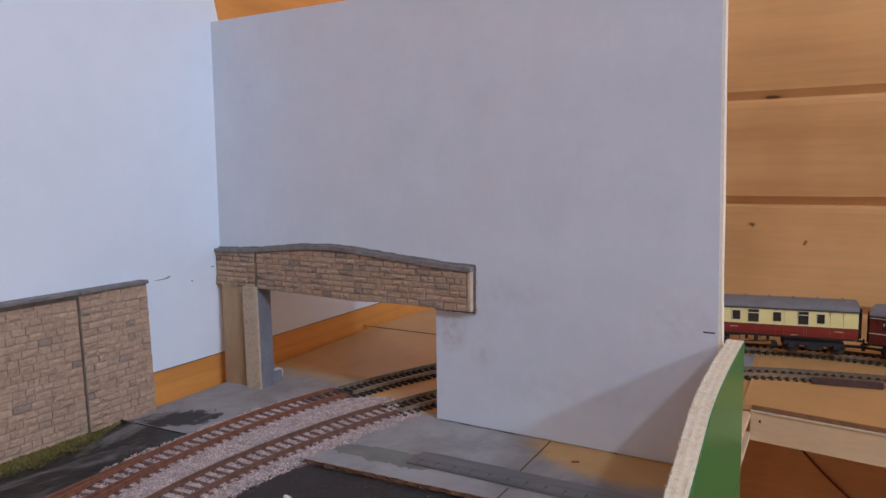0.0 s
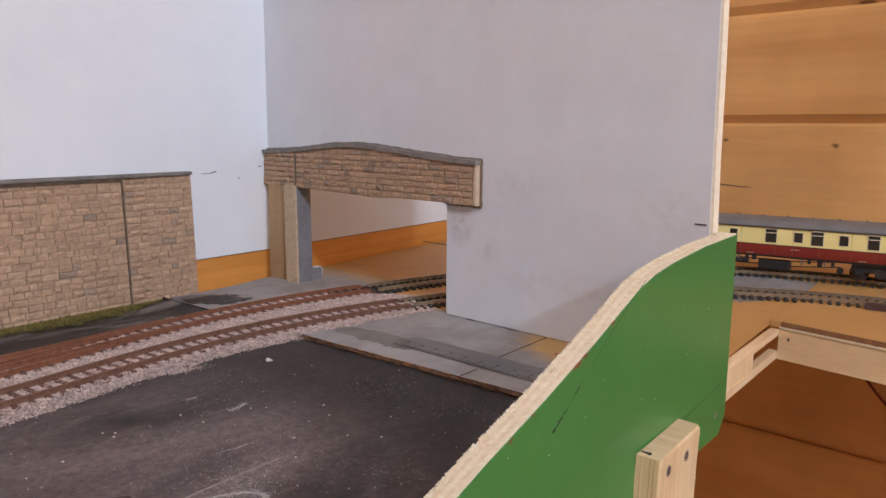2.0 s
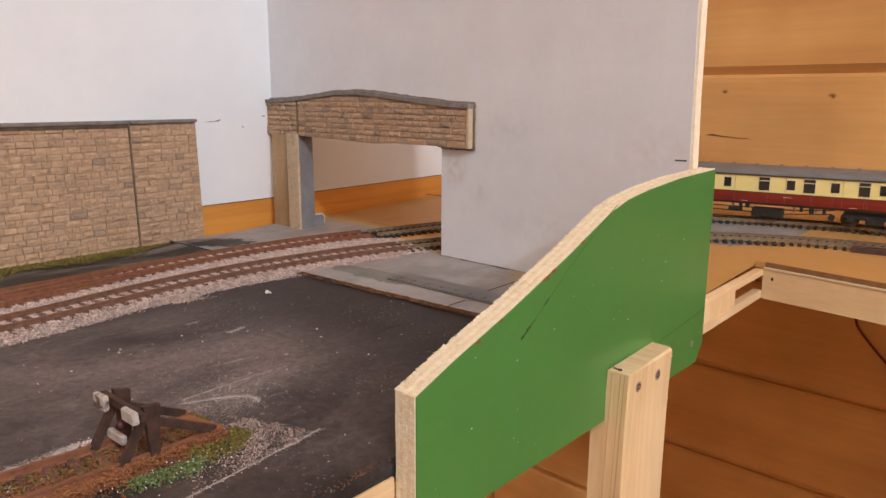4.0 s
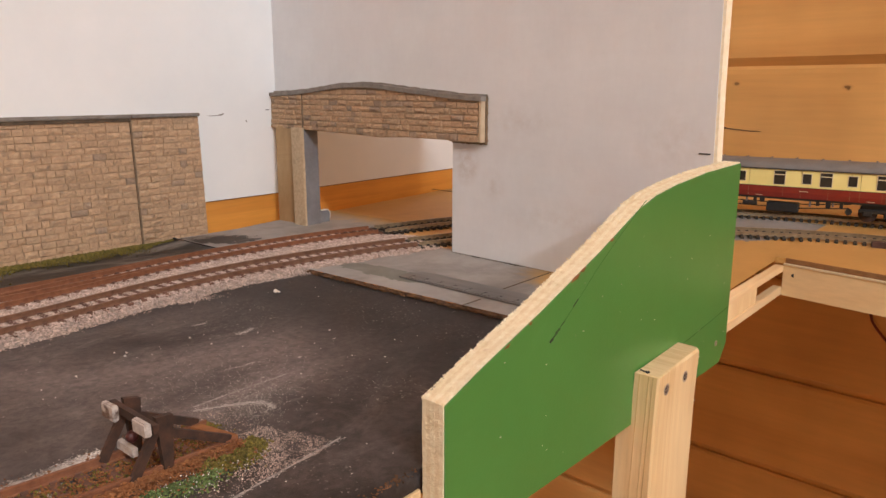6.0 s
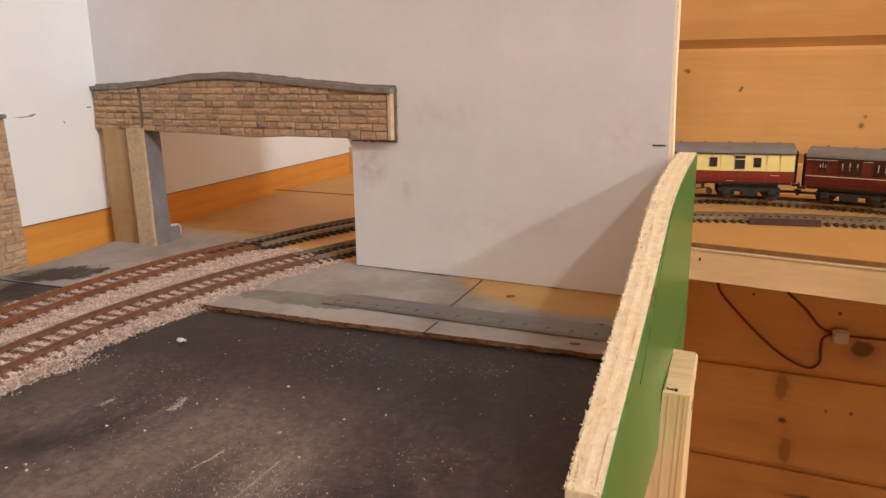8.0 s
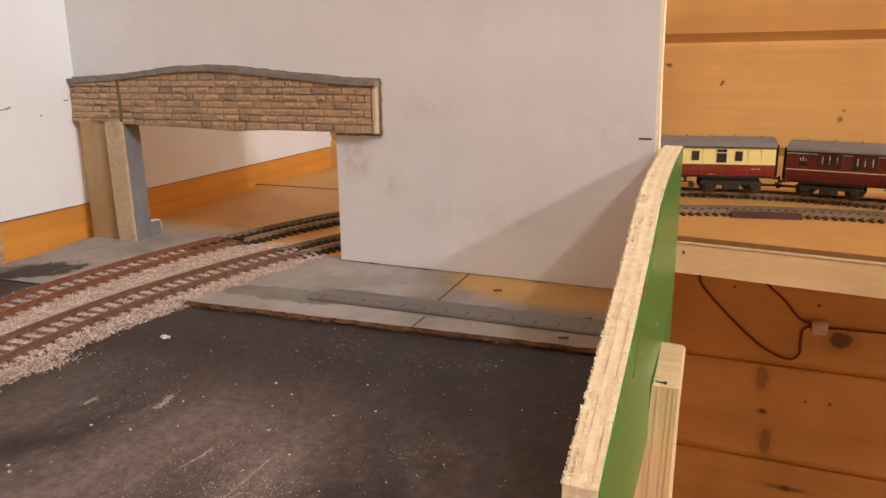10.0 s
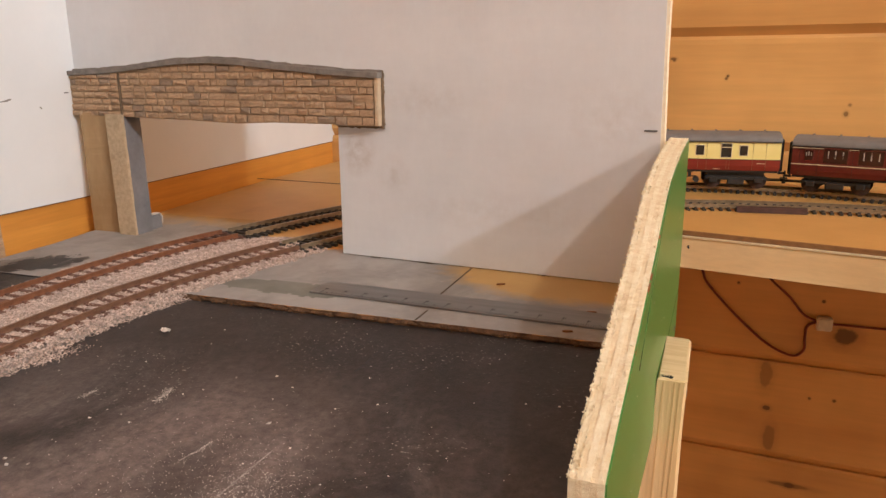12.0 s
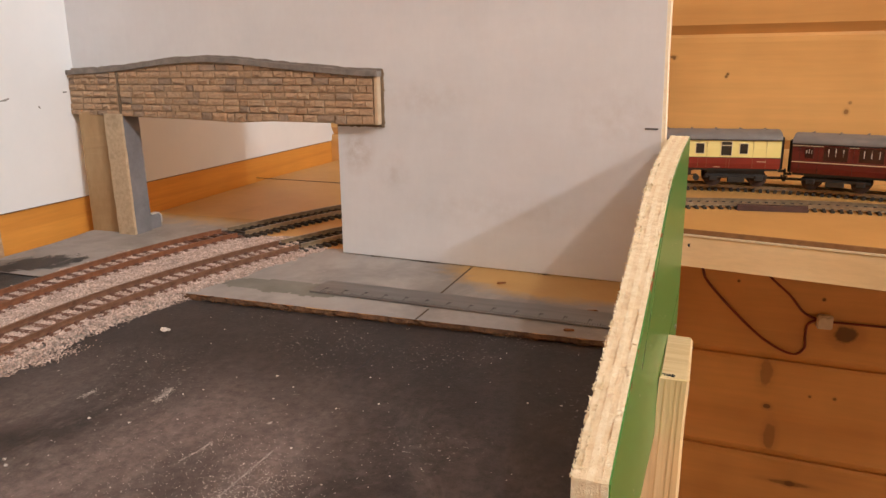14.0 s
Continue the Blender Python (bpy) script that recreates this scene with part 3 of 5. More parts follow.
MOSS = surface("olive_moss", (0.095, 0.082, 0.014), (0.20, 0.155, 0.032), 150, 0.95, 0.3, 0.0003, island=0.45)
GRASS = surface("green_flock", (0.075, 0.115, 0.03), (0.17, 0.225, 0.08), 150, 0.95, 0.3, 0.0003, island=0.45)
BLACKP = surface("black_gloss_patch", (0.012, 0.012, 0.013), (0.03, 0.03, 0.031), 60, 0.55, 0.3, 0.0003)
STEEL = surface("brushed_steel", (0.16, 0.155, 0.152), (0.25, 0.24, 0.235), 220, 0.42, 0.15, 0.0001, metal=0.65, stretch=(0.1, 1, 1))
INK = plain("dark_ink", (0.03, 0.03, 0.035), 0.7)
GRAPHITE = plain("graphite", (0.07, 0.07, 0.075), 0.6)
CARD = surface("buff_card", (0.50, 0.38, 0.25), (0.62, 0.48, 0.33), 180, 0.85, 0.4, 0.0003)
GREY_DARK = surface("grey_painted_card", (0.13, 0.135, 0.15), (0.21, 0.215, 0.235), 90, 0.75, 0.3, 0.0003)
CREAM = surface("cream_coach_paint", (0.80, 0.68, 0.25), (0.86, 0.74, 0.30), 60, 0.35, 0.05, 0.0001)
CRIMSON = surface("crimson_coach_paint", (0.20, 0.022, 0.014), (0.25, 0.03, 0.018), 60, 0.35, 0.05, 0.0001)
MAROON = surface("maroon_coach_paint", (0.10, 0.012, 0.010), (0.135, 0.018, 0.014), 60, 0.32, 0.05, 0.0001)
ROOF = surface("grey_coach_roof", (0.145, 0.14, 0.135), (0.20, 0.19, 0.185), 80, 0.6, 0.15, 0.0002)
BLACK = surface("black_plastic", (0.012, 0.011, 0.011), (0.028, 0.026, 0.025), 150, 0.5, 0.2, 0.0002)
GLASS = surface("dark_coach_glass", (0.02, 0.018, 0.016), (0.06, 0.05, 0.04), 40, 0.12, 0.02, 0.0001)
DOORLINE = plain("brown_joint", (0.25, 0.17, 0.08), 0.6)
GLASS_RED = surface("dim_compartment_glass", (0.03, 0.01, 0.008), (0.07, 0.02, 0.016), 40, 0.15, 0.02, 0.0001)
TRIM = plain("pale_trim", (0.70, 0.60, 0.40), 0.5)
SILVER = surface("zinc_screw", (0.36, 0.30, 0.25), (0.58, 0.50, 0.42), 300, 0.4, 0.1, 0.0001, metal=0.5)
DARKSTEEL = surface("weathered_iron", (0.014, 0.009, 0.008), (0.075, 0.034, 0.02), 220, 0.75, 0.4, 0.0002)
RUSTY = surface("orange_rust", (0.17, 0.064, 0.023), (0.33, 0.135, 0.045), 160, 0.85, 0.5, 0.0003)
PAD = surface("chipped_white_paint", (0.36, 0.31, 0.28), (0.66, 0.60, 0.56), 300, 0.8, 0.8, 0.0006, stain=((0.12, 0.075, 0.055), 170, 0.50, 0.60))
WIRE = plain("red_brown_wire", (0.19, 0.028, 0.014), 0.4)
NYLON = surface("milky_nylon", (0.60, 0.52, 0.42), (0.75, 0.67, 0.56), 200, 0.3, 0.2, 0.0002)
BAR = surface("brown_bar", (0.05, 0.024, 0.018), (0.095, 0.045, 0.035), 200, 0.8, 0.2, 0.0002)
REDP = plain("red_lamp", (0.055, 0.010, 0.010), 0.5)
KNOTS = [(0.302, -0.123, 0.0085, 1.15, 1.0), (0.248, -0.197, 0.0026, 1.4, 1.0), (0.245, -0.166, 0.013, 0.42, 0.55), (0.253, -0.226, 0.013, 0.40, 0.6),
         (0.273, -0.268, 0.0032, 1.5, 1.0), (0.273, -0.268, 0.0022, 9.0, 0.7), (0.282, 0.060, 0.0021, 0.9, 0.8), (0.284, 0.067, 0.0013, 1, 0.7), (0.193, 0.089, 0.0012, 1, 1.0),
         (0.149, 0.103, 0.0014, 2, 0.9), (0.216, -0.085, 0.0013, 1, 1.0), (0.283, -0.094, 0.0013, 1, 1.0), (0.300, -0.181, 0.0014, 1, 0.9), (0.281, -0.182, 0.0013, 1, 0.9),
         (0.360, -0.215, 0.006, 0.9, 0.8), (0.162, 0.2135, 0.0016, 4.5, 1.0), (0.192, 0.087, 0.0012, 1, 0.9), (0.060, 0.106, 0.0014, 1.6, 0.9), (0.150, 0.102, 0.0013, 1, 0.9)]
KNOTTY = wood("knotty_varnished_pine", (0.74, 0.43, 0.15), (0.55, 0.26, 0.074), "x", 0.07, 0.30, knots=KNOTS, contrast=0.5)

# ---- cabin plank wall: bevelled boards ----
for k in range(-7, 13):
    z0 = -245 + 91.5 * k
    z1 = z0 + 91.5
    prof = [(0, z0 + 7.0), (0, z1 - 7), (0.5, z1 - 3), (1.6, z1 - 0.4), (24, z1 - 0.4), (24, z0 - 0.3), (5.0, z0 - 0.3)]
    part("plank", prism(prof, -195, 2010, "x"), KNOTTY if -5 < k < 6 else PLANK, wall)


# ---- track ----
def rail_mesh(line, shift, z_of, bm):
    prof = [(-0.8, 0), (0.8, 0), (0.8, 0.3), (0.3, 0.6), (0.3, 1.7), (0.5, 1.95), (0.5, 2.6), (-0.5, 2.6), (-0.5, 1.95), (-0.3, 1.7), (-0.3, 0.6), (-0.8, 0.3)]
    rings = []
    for p, d in even(line, 5.0):
        side = Vector((d.y, -d.x))
        rings.append([bm.verts.new((p.x + side.x * (shift + a), p.y + side.y * (shift + a), z_of(p.y) + 1.6 + b)) for a, b in prof])
    for r, s in zip(rings, rings[1:]):
        for i in range(12):
            bm.faces.new((r[i], r[(i + 1) % 12], s[(i + 1) % 12], s[i]))
    bm.faces.new(rings[0])
    bm.faces.new(rings[-1][::-1])
    return bm


def track(points, label, rail_mat, tie_mat, z_of=ground_z, pitch=6.7, tie=(24.0, 2.9)):
    line = smoothline(points)
    p0 = line[len(line) // 2]
    t = thing("track", (p0.x, p0.y, z_of(p0.y)), label, "track", "model railway tracks")
    for sh in (-8.25, 8.25):
        part("rail", rail_mesh(line, sh, z_of, bmesh.new()), rail_mat, t, smooth=False)
    bm = bmesh.new()
    box(bm, -tie[0] / 2, tie[0] / 2, -tie[1] / 2, tie[1] / 2, 0, 1.7, 0.25, 1)
    for s in (-1, 1):
        for q in (-1, 1):
            box(bm, s * 8.25 + q * 1.3 - 0.6, s * 8.25 + q * 1.3 + 0.6, -0.9, 0.9, 1.6, 2.3)
    first = part("sleeper", bm, tie_mat, None)
    me = first.data
    bpy.data.objects.remove(first)
    tr = random.Random(len(line))
    for p, d in even(line, pitch):
        ob = new("sleeper", me)
        ob.parent = t
        ob.matrix_basis = pose((p.x - p0.x) * MM, (p.y - p0.y) * MM, (z_of(p.y) - z_of(p0.y)) * MM, 0, 0, math.degrees(math.atan2(-d.x, d.y)) + tr.uniform(-1.5, 1.5))
    return t, line


FRONT = [(-40, -345), (-43, -290), (-46.5, -250), (-49, -220), (-53, -190), (-56, -155), (-56, -120), (-53, -90), (-48, -60), (-41, -30), (-32.5, -3)]
FRONT2 = [(-32, -1.5), (-24, 20), (-13, 42), (12, 82), (58, 122), (110, 152), (170, 176), (240, 187), (300, 187), (360, 180), (430, 166)]
BACK = [(-72, -345), (-80, -285), (-86, -235), (-90, -200), (-95, -165), (-99, -130), (-99.5, -95), (-97, -60), (-93, -30), (-86, 0), (-81, 15)]
BACK2 = [(-80.5, 16.5), (-75, 33), (-63, 62), (-45, 97), (-15, 140), (15, 175), (60, 213), (110, 238), (170, 253.5), (235, 254.5), (302, 239), (360, 212), (430, 170)]
front, front_line = track(FRONT, "rust-painted model track in pale ballast", FRONT_RAIL, RUST_TIE)
back, back_line = track(BACK, "rust-painted model track beside the stone wall", RUST_RAIL, RUST_TIE)
track(FRONT2, "unpainted model track with black sleepers", NEW_RAIL, NEW_TIE, ground_z, 5.4, (28.0, 2.3))
track(BACK2, "unpainted model track with black sleepers curving behind the board", NEW_RAIL, NEW_TIE, ground_z, 5.4, (28.0, 2.3))
# point blades and diverging rails of the turnout on the wall-side track
for sh in (-8.25, 8.25):
    pts = []
    for p, d in even(back_line, 10):
        if p.y < -118:
            k = ((-118 - p.y) / 190) ** 1.7 * 26 + 1.3
            pts.append(Vector((p.x - k - (-sh * 0), p.y)))
    part("point_rail", rail_mesh(pts, sh, ground_z, bmesh.new()), RUST_RAIL, back, "rusty point blade")


# ---- ballast ----
def cx(line, y):
    best = min(line, key=lambda p: abs(p.y - y))
    return best.x


def scatter(name, spots, material, owner=None, label="", category="", flat=0.75, seed=1):
    """Many small angular stones joined in one mesh; spots = (x, y, z, size)."""
    r = np.random.RandomState(seed)
    n = len(spots)
    s = np.array(spots)
    base = np.array([(1, 0, 0), (-1, 0, 0), (0, 1, 0), (0, -1, 0), (0, 0, 1), (0, 0, -1)], float)
    fa = np.array([(0, 2, 4), (2, 1, 4), (1, 3, 4), (3, 0, 4), (2, 0, 5), (1, 2, 5), (3, 1, 5), (0, 3, 5)])
    v = base[None] * r.uniform(0.55, 1.25, (n, 6, 1)) + r.uniform(-0.28, 0.28, (n, 6, 3))
    a = r.uniform(0, 6.283, n)
    c, si = np.cos(a), np.sin(a)
    x, y = v[..., 0] * c[:, None] - v[..., 1] * si[:, None], v[..., 0] * si[:, None] + v[..., 1] * c[:, None]
    v = np.stack([x, y, v[..., 2] * flat], -1) * (s[:, 3] / 2)[:, None, None] + s[:, None, :3]
    f = (fa[None] + 6 * np.arange(n)[:, None, None]).reshape(-1, 3)
    root = ORIGIN[owner.name] if owner else Vector((0, 0, 0))
    me = bpy.data.meshes.new(name)
    me.from_pydata(((v.reshape(-1, 3) - np.array(root)) * MM).tolist(), [], f.tolist())
    me.materials.append(material)
    ob = new(name, me)
    if owner:
        ob.parent = owner
    return tagged(ob, label, category, "", "stuff")


rb = random.Random(11)
FX = {y: cx(front_line, y) for y in range(-346, 40)}
KX = {y: cx(back_line, y) for y in range(-346, 40)}
spots = []
for i in range(105000):
    y = rb.uniform(-335, 24)
    fx, kx = FX[int(math.floor(y))], KX[int(math.floor(y))]
    wob = 3.5 * noise.noise((y * 0.06, 3.1, 0)) + 2.0 * noise.noise((y * 0.3, 7.7, 0))
    right = fx + 0.7 * wob + interp(y, (-260, -170, -120, -60, 0), (16.5, 16.5, 18, 21, 18))
    left = kx - 18 + wob
    x = rb.uniform(left - 1, right + 1.5)
    stop = interp(x, (kx, kx + 20, fx - 12, fx + 5, fx + 22), (-12, 18, 22, 0, 8)) + wob
    if y > stop or (x > right - 1.5 and rb.random() < 0.4) or (x < kx - 13 and rb.random() < (0.15 if y > -100 else 0.75)):
        continue
    near = min(abs(x - fx), abs(x - kx))
    if x < kx + 12 and rb.random() < (0.1 if y > -120 else 0.3):
        continue
    z = 1.15 if near < 14 else 1.0 + 0.5 * noise.noise((x * 0.2, y * 0.2, 0))
    if x > right - 4.5:
        z = 0.9 - (x - right + 4.5) * 0.6 * interp(y, (-88, -84), (1, 0.2))
    spots.append((x, y, z + rb.uniform(-0.3, 0.3), rb.uniform(0.75, 1.55)))
scatter("ballast", spots, BALLAST, None, "pale grey granite ballast around the tracks", "ballast", seed=4)
bm = bmesh.new()
prev = None
for y in range(-340, 12, 3):
    l, r = KX[y] - 15, FX[y] + 12.0
    cur = [bm.verts.new((l - 3, y, -2.3)), bm.verts.new((l, y, 0.15)), bm.verts.new((r, y, 0.15)), bm.verts.new((r + 4.5, y, -2.4))]
    if prev:
        for i in range(3):
            bm.faces.new((prev[i], prev[i + 1], cur[i + 1], cur[i]))
    prev = cur
part("ballast_bed", bm, BED, deck, "grey ballast bed")
# loose ballast spilled on the black ground
spill = [(FX[int(y)] + 16.5 + abs(rb.gauss(0, 2.2)), y, -1.8, rb.uniform(0.4, 1.0)) for y in [rb.uniform(-330, -95) for _ in range(420)]]
spill += [(rb.gauss(-34.5, 2.2) + 0.25 * (y + 163), y, -1.8, rb.uniform(0.35, 0.9)) for y in (rb.gauss(-163, 6) for _ in range(420))]
scatter("loose_ballast", spill, BALLAST, None, "loose pale ballast spilled on the black ground", "ballast", seed=5)


# ---- paint on the deck ----
def sheet(name, inside, xr, yr, step, z, material, label):
    bm = bmesh.new()
    vs = {}

    def vert(i, j):
        if (i, j) not in vs:
            x, y = xr[0] + i * step, yr[0] + j * step
            vs[i, j] = bm.verts.new((x, y, deck_z(x, y) + z))
        return vs[i, j]

    for i in range(int((xr[1] - xr[0]) / step)):
        for j in range(int((yr[1] - yr[0]) / step)):
            if inside(xr[0] + (i + 0.5) * step, yr[0] + (j + 0.5) * step):
                bm.faces.new((vert(i, j), vert(i + 1, j), vert(i + 1, j + 1), vert(i, j + 1)))
    return part(name, bm, material, deck, label)


def wavy(x, y, s=0.05, a=6.0):
    return a * noise.noise((x * s, y * s, 1.7)) + a * 0.35 * noise.noise((x * s * 4, y * s * 4, 4.1))


def grey_front(x, y):
    w = wavy(x, y)
    if x > 20:
        return y < 20
    if x > -66:
        return y < interp(x, (-66, -20, 5, 20), (12, 2, 14, 20)) + w
    return y < 58


sheet("grey_paint", grey_front, (-190, 164), (-88.4, 62), 1.0, 0.16, SPRAYED, "grey paint sprayed over hardboard")
sheet("grey_paint", lambda x, y: x < 163 and y > 140 + 0.5 * wavy(x, y) + max(0, x - 135) * 1.3 and y < 235, (60, 164), (120, 240), 2.0, 0.16, GREY, "grey painted ground")
sheet("black_patch", lambda x, y: ((x + 146) / 19) ** 2 + ((y + 72 - 0.45 * (x + 146)) / 12) ** 2 < 1 + 0.22 * wavy(x, y, 0.12), (-185, -116), (-87.6, -44), 0.8, 0.36, BLACKP, "shiny black spilled paint")
sheet("smeared_patch", lambda x, y: ((x + 146) / 24) ** 2 + ((y + 72 - 0.45 * (x + 146)) / 17) ** 2 < 1 + 0.2 * wavy(x, y, 0.16), (-185, -112), (-87.9, -38), 0.8, 0.27, SMEARED, "black paint wiped over grey")
# smeared strip between the stone wall and the track, sloping up to the grey sheet
bm = bmesh.new()
strip = [[bm.verts.new((x, y, interp(y, (-300, -118, -89), (-2.1, -2.1, -0.35)) + 0.15 * noise.noise((x * 0.2, y * 0.2, 0)) - 2.4 * min(1, max(0, (-168 - x) / 8)) * interp(y, (-118, -89), (0, 1)))) for x in np.linspace(-186, interp(y, (-300, -88.6), (-96, -112)), 24)] for y in np.linspace(-300, -88.8, 60)]
for a, b in zip(strip, strip[1:]):
    for i in range(23):
        bm.faces.new((a[i], a[i + 1], b[i + 1], b[i]))
part("smeared_strip", bm, SMEARED, deck, "black and grey paint smeared beside the wall")
sheet("olive_stain", lambda x, y: ((x - 5) / 38) ** 2 + ((y + 66) / 9) ** 2 < 1 + 0.1 * wavy(x, y, 0.08), (-40, 50), (-84, -50), 1.6, 0.26, surface("olive_grey_stain", (0.15, 0.145, 0.12), (0.21, 0.205, 0.18), 60, 0.7, 0.3, 0.0003), "olive grey damp stain")
part("deck_joint", boxed(74.9, 75.7, -56, -7, 0.05, 0.32), DARK_BROWN, deck, "dark sawn joint")
part("deck_joint", lean(boxed(73.9, 74.6, -88, -75, 0.05, 0.34)), DARK_BROWN, deck, "dark crack")
part("deck_joint", prism([(-190, 198.4), (-100, 193), (-100, 194.3), (-190, 199.9)], 3.9, 4.25, "z"), DARK_BROWN, deck, "dark sawn joint")

# ---- stonework ----
def stone_mesh(seed):
    """A unit stone: face to -y, 1 wide (x), 1 high (z), chamfered rough front."""
    r = random.Random(seed)
    bm = bmesh.new()
    back_ = [bm.verts.new((a, 0.0, b)) for a, b in ((-0.5, -0.5), (0.5, -0.5), (0.5, 0.5), (-0.5, 0.5))]
    mid = [bm.verts.new((a * 0.985, -0.75, b * 0.97)) for a, b in ((-0.5, -0.5), (0.5, -0.5), (0.5, 0.5), (-0.5, 0.5))]
    fr = [bm.verts.new((a * 0.90 + r.uniform(-0.03, 0.03), -0.8 + r.uniform(-0.25, 0.1), b * 0.82 + r.uniform(-0.06, 0.06))) for a, b in ((-0.5, -0.5), (0.5, -0.5), (0.5, 0.5), (-0.5, 0.5))]
    knobs = [bm.verts.new((a + r.uniform(-0.1, 0.1), -1.0 + r.uniform(-0.3, 0.2), r.uniform(-0.2, 0.2))) for a in (-0.22, 0.22)]
    for p, q in ((back_, mid), (mid, fr)):
        for i in range(4):
            bm.faces.new((p[i], p[(i + 1) % 4], q[(i + 1) % 4], q[i]))
    ka, kb = knobs
    for f in ((fr[0], fr[1], kb, ka), (fr[1], fr[2], kb), (fr[2], fr[3], ka, kb), (fr[3], fr[0], ka)):
        bm.faces.new(f)
    bmesh.ops.recalc_face_normals(bm, faces=bm.faces)
    me = bpy.data.meshes.new("stone")
    bm.to_mesh(me)
    bm.free()
    return me


STONES = []
for k in range(6):
    STONES.append(stone_mesh(k))
    STONES[-1].materials.append(STONE)
DARKSTONE = surface("weathered_sandstone", (0.26, 0.185, 0.135), (0.44, 0.32, 0.22), 2.2, 0.85, 0.9, 0.0008, vary=0.15, stretch=(1.6, 0.4, 0.9), fine=5.0, shuffle=40.0)
DARK_STONES = []
for k in range(3):
    DARK_STONES.append(stone_mesh(20 + k))
    DARK_STONES[-1].materials.append(DARKSTONE)
rs = random.Random(5)


def lay_stone(owner, place, width, height, depth, turn, dark=0.05):
    ob = new("stone", rs.choice(DARK_STONES if rs.random() < dark else STONES))
    ob.parent = owner
    o = ORIGIN[owner.name]
    ob.matrix_basis = pose(*((Vector(place) - o) * MM), 0, 0, turn) @ Matrix.Diagonal((width * MM, depth * MM, height * MM, 1))


def course(lo, hi, mean):
    out, u = [], lo
    while u < hi - 0.1:
        w = min(mean * rs.uniform(0.6, 1.5), hi - u)
        if hi - u - w < mean * 0.45:
            w = hi - u
        out.append((u, w))
        u += w
    return out


rows_z = np.linspace(-3, 81.5, 21)
far = []
for a, b in zip(rows_z, rows_z[1:]):
    for lo, hi, depth in ((-299, -110.8, 1.7), (-110, -95, 3.4), (-95, -60.5, 1.7)):
        for u, w in course(lo, hi, 7.2):
            if u > -160 and len(retaining.children) < 297:
                lay_stone(retaining, (-181.7, u + w / 2, (a + b) / 2), w - 0.22, (b - a) - 0.20, depth * rs.uniform(0.55, 0.85), 90, 0.06)
            else:
                far.append((u + w / 2, (a + b) / 2, w - 0.22, (b - a) - 0.20, depth * rs.uniform(0.55, 0.85)))
verts, faces = [], []
for y, z, w, h, d in far:
    me = rs.choice(STONES)
    k = len(verts)
    verts += [((-181.7 - v.co.y * d + 181) * MM, (y + v.co.x * w + 130) * MM, (z + v.co.z * h + 3) * MM) for v in me.vertices]
    faces += [[k + i for i in p.vertices] for p in me.polygons]
me = bpy.data.meshes.new("stones")
me.from_pydata(verts, [], faces)
me.materials.append(STONE_FAR)
ob = new("stones", me)
ob.parent = retaining
tagged(ob, "further stones of the retaining wall", "", "", "stuff")
part("coping", boxed(-189.5, -178.6, -300, -60, 81.8, 84.2, 0.5), COPING, retaining, "slate grey coping")
part("coping", boxed(-178.8, -176.9, -110.5, -94.5, 81.8, 84.0, 0.3), COPING, retaining, "slate grey coping")
part("string_course", boxed(-181.7, -179.6, -300, -111, 79.6, 81.7), DARK_BROWN, retaining, "dark band under the coping")
part("rain_stain", boxed(-181.7, -179.2, -111.0, -110.2, -3, 81.7), MID_BROWN, retaining, "dark pilaster joint")
ORIGIN[bridge.name] = Vector((0, 0, 0))
for k in range(9):
    for lo, hi, depth in ((-186.6, -147.2, 1.5), (-145.6, 24.2, 1.0)):
        for u, w in course(lo, hi, 7.6):
            c = u + w / 2
            bot, tp = interp(c, BTX, BTZ), interp(c, BX, BZ) - 3.2
            z0 = 70.8 + 3.72 * k if k else bot + 0.2
            z1 = min(70.8 + 3.72 * (k + 1), tp)
            if z1 - z0 > 0.9:
                lay_stone(bridge, (c, -3.7, (z0 + z1) / 2), w - 0.45, z1 - z0 - 0.42, depth * rs.uniform(0.7, 1.5), 0, 0.13)
part("rain_stain", boxed(-147.0, -145.8, -5.0, -3.4, 71, 96.5), MID_BROWN, bridge, "dark weather-stained joint")
part("end_strip", boxed(24.6, 26.6, -4.8, -0.2, 70, 95.5, 0.3), CARD, bridge, "pale card end")
bm = bmesh.new()
prof = []
for x in np.linspace(-186.9, 27.2, 60):
    z = interp(x, BX, BZ)
    prof.append((x, z))
bm = prism([(x, z - 3.1) for x, z in prof] + [(x, z - 0.4 + rs.uniform(-0.08, 0.08)) for x, z in prof[::-1]], -5.9, -0.3, "y")
part("coping", bm, COPING, bridge, "slate grey humped coping")
part("glue_line", prism([(x, z - 0.5) for x, z in prof] + [(x, z + 0.5 + rs.uniform(-0.3, 0.4)) for x, z in prof[::-1]], -1.4, -0.1, "y"), COPING, bridge, "grey torn card edge")

# Thin dark outline along the side and underside of the bridge end.
zs = np.linspace(68.6, 97.4, 26)
part("torn_edge", prism([(26.4, z) for z in zs] + [(27.9 + 0.8 * noise.noise((z * 0.5, 3, 1)), z) for z in zs[::-1]], -1.1, -0.06, "y"), MID_BROWN, bridge, "dark ragged outline at the bridge end")
xs_ = np.linspace(0.5, 27.5, 24)
part("torn_edge", prism([(x, 69.9) for x in xs_] + [(x, 68.7 + 0.7 * noise.noise((x * 0.5, 8, 1))) for x in xs_[::-1]], -1.0, -0.06, "y"), MID_BROWN, bridge, "dark ragged outline at the bridge end")

pier = thing("bridge_pier", (-150, 8, 0), "buff and grey card bridge pier under the stone bridge", "pier")
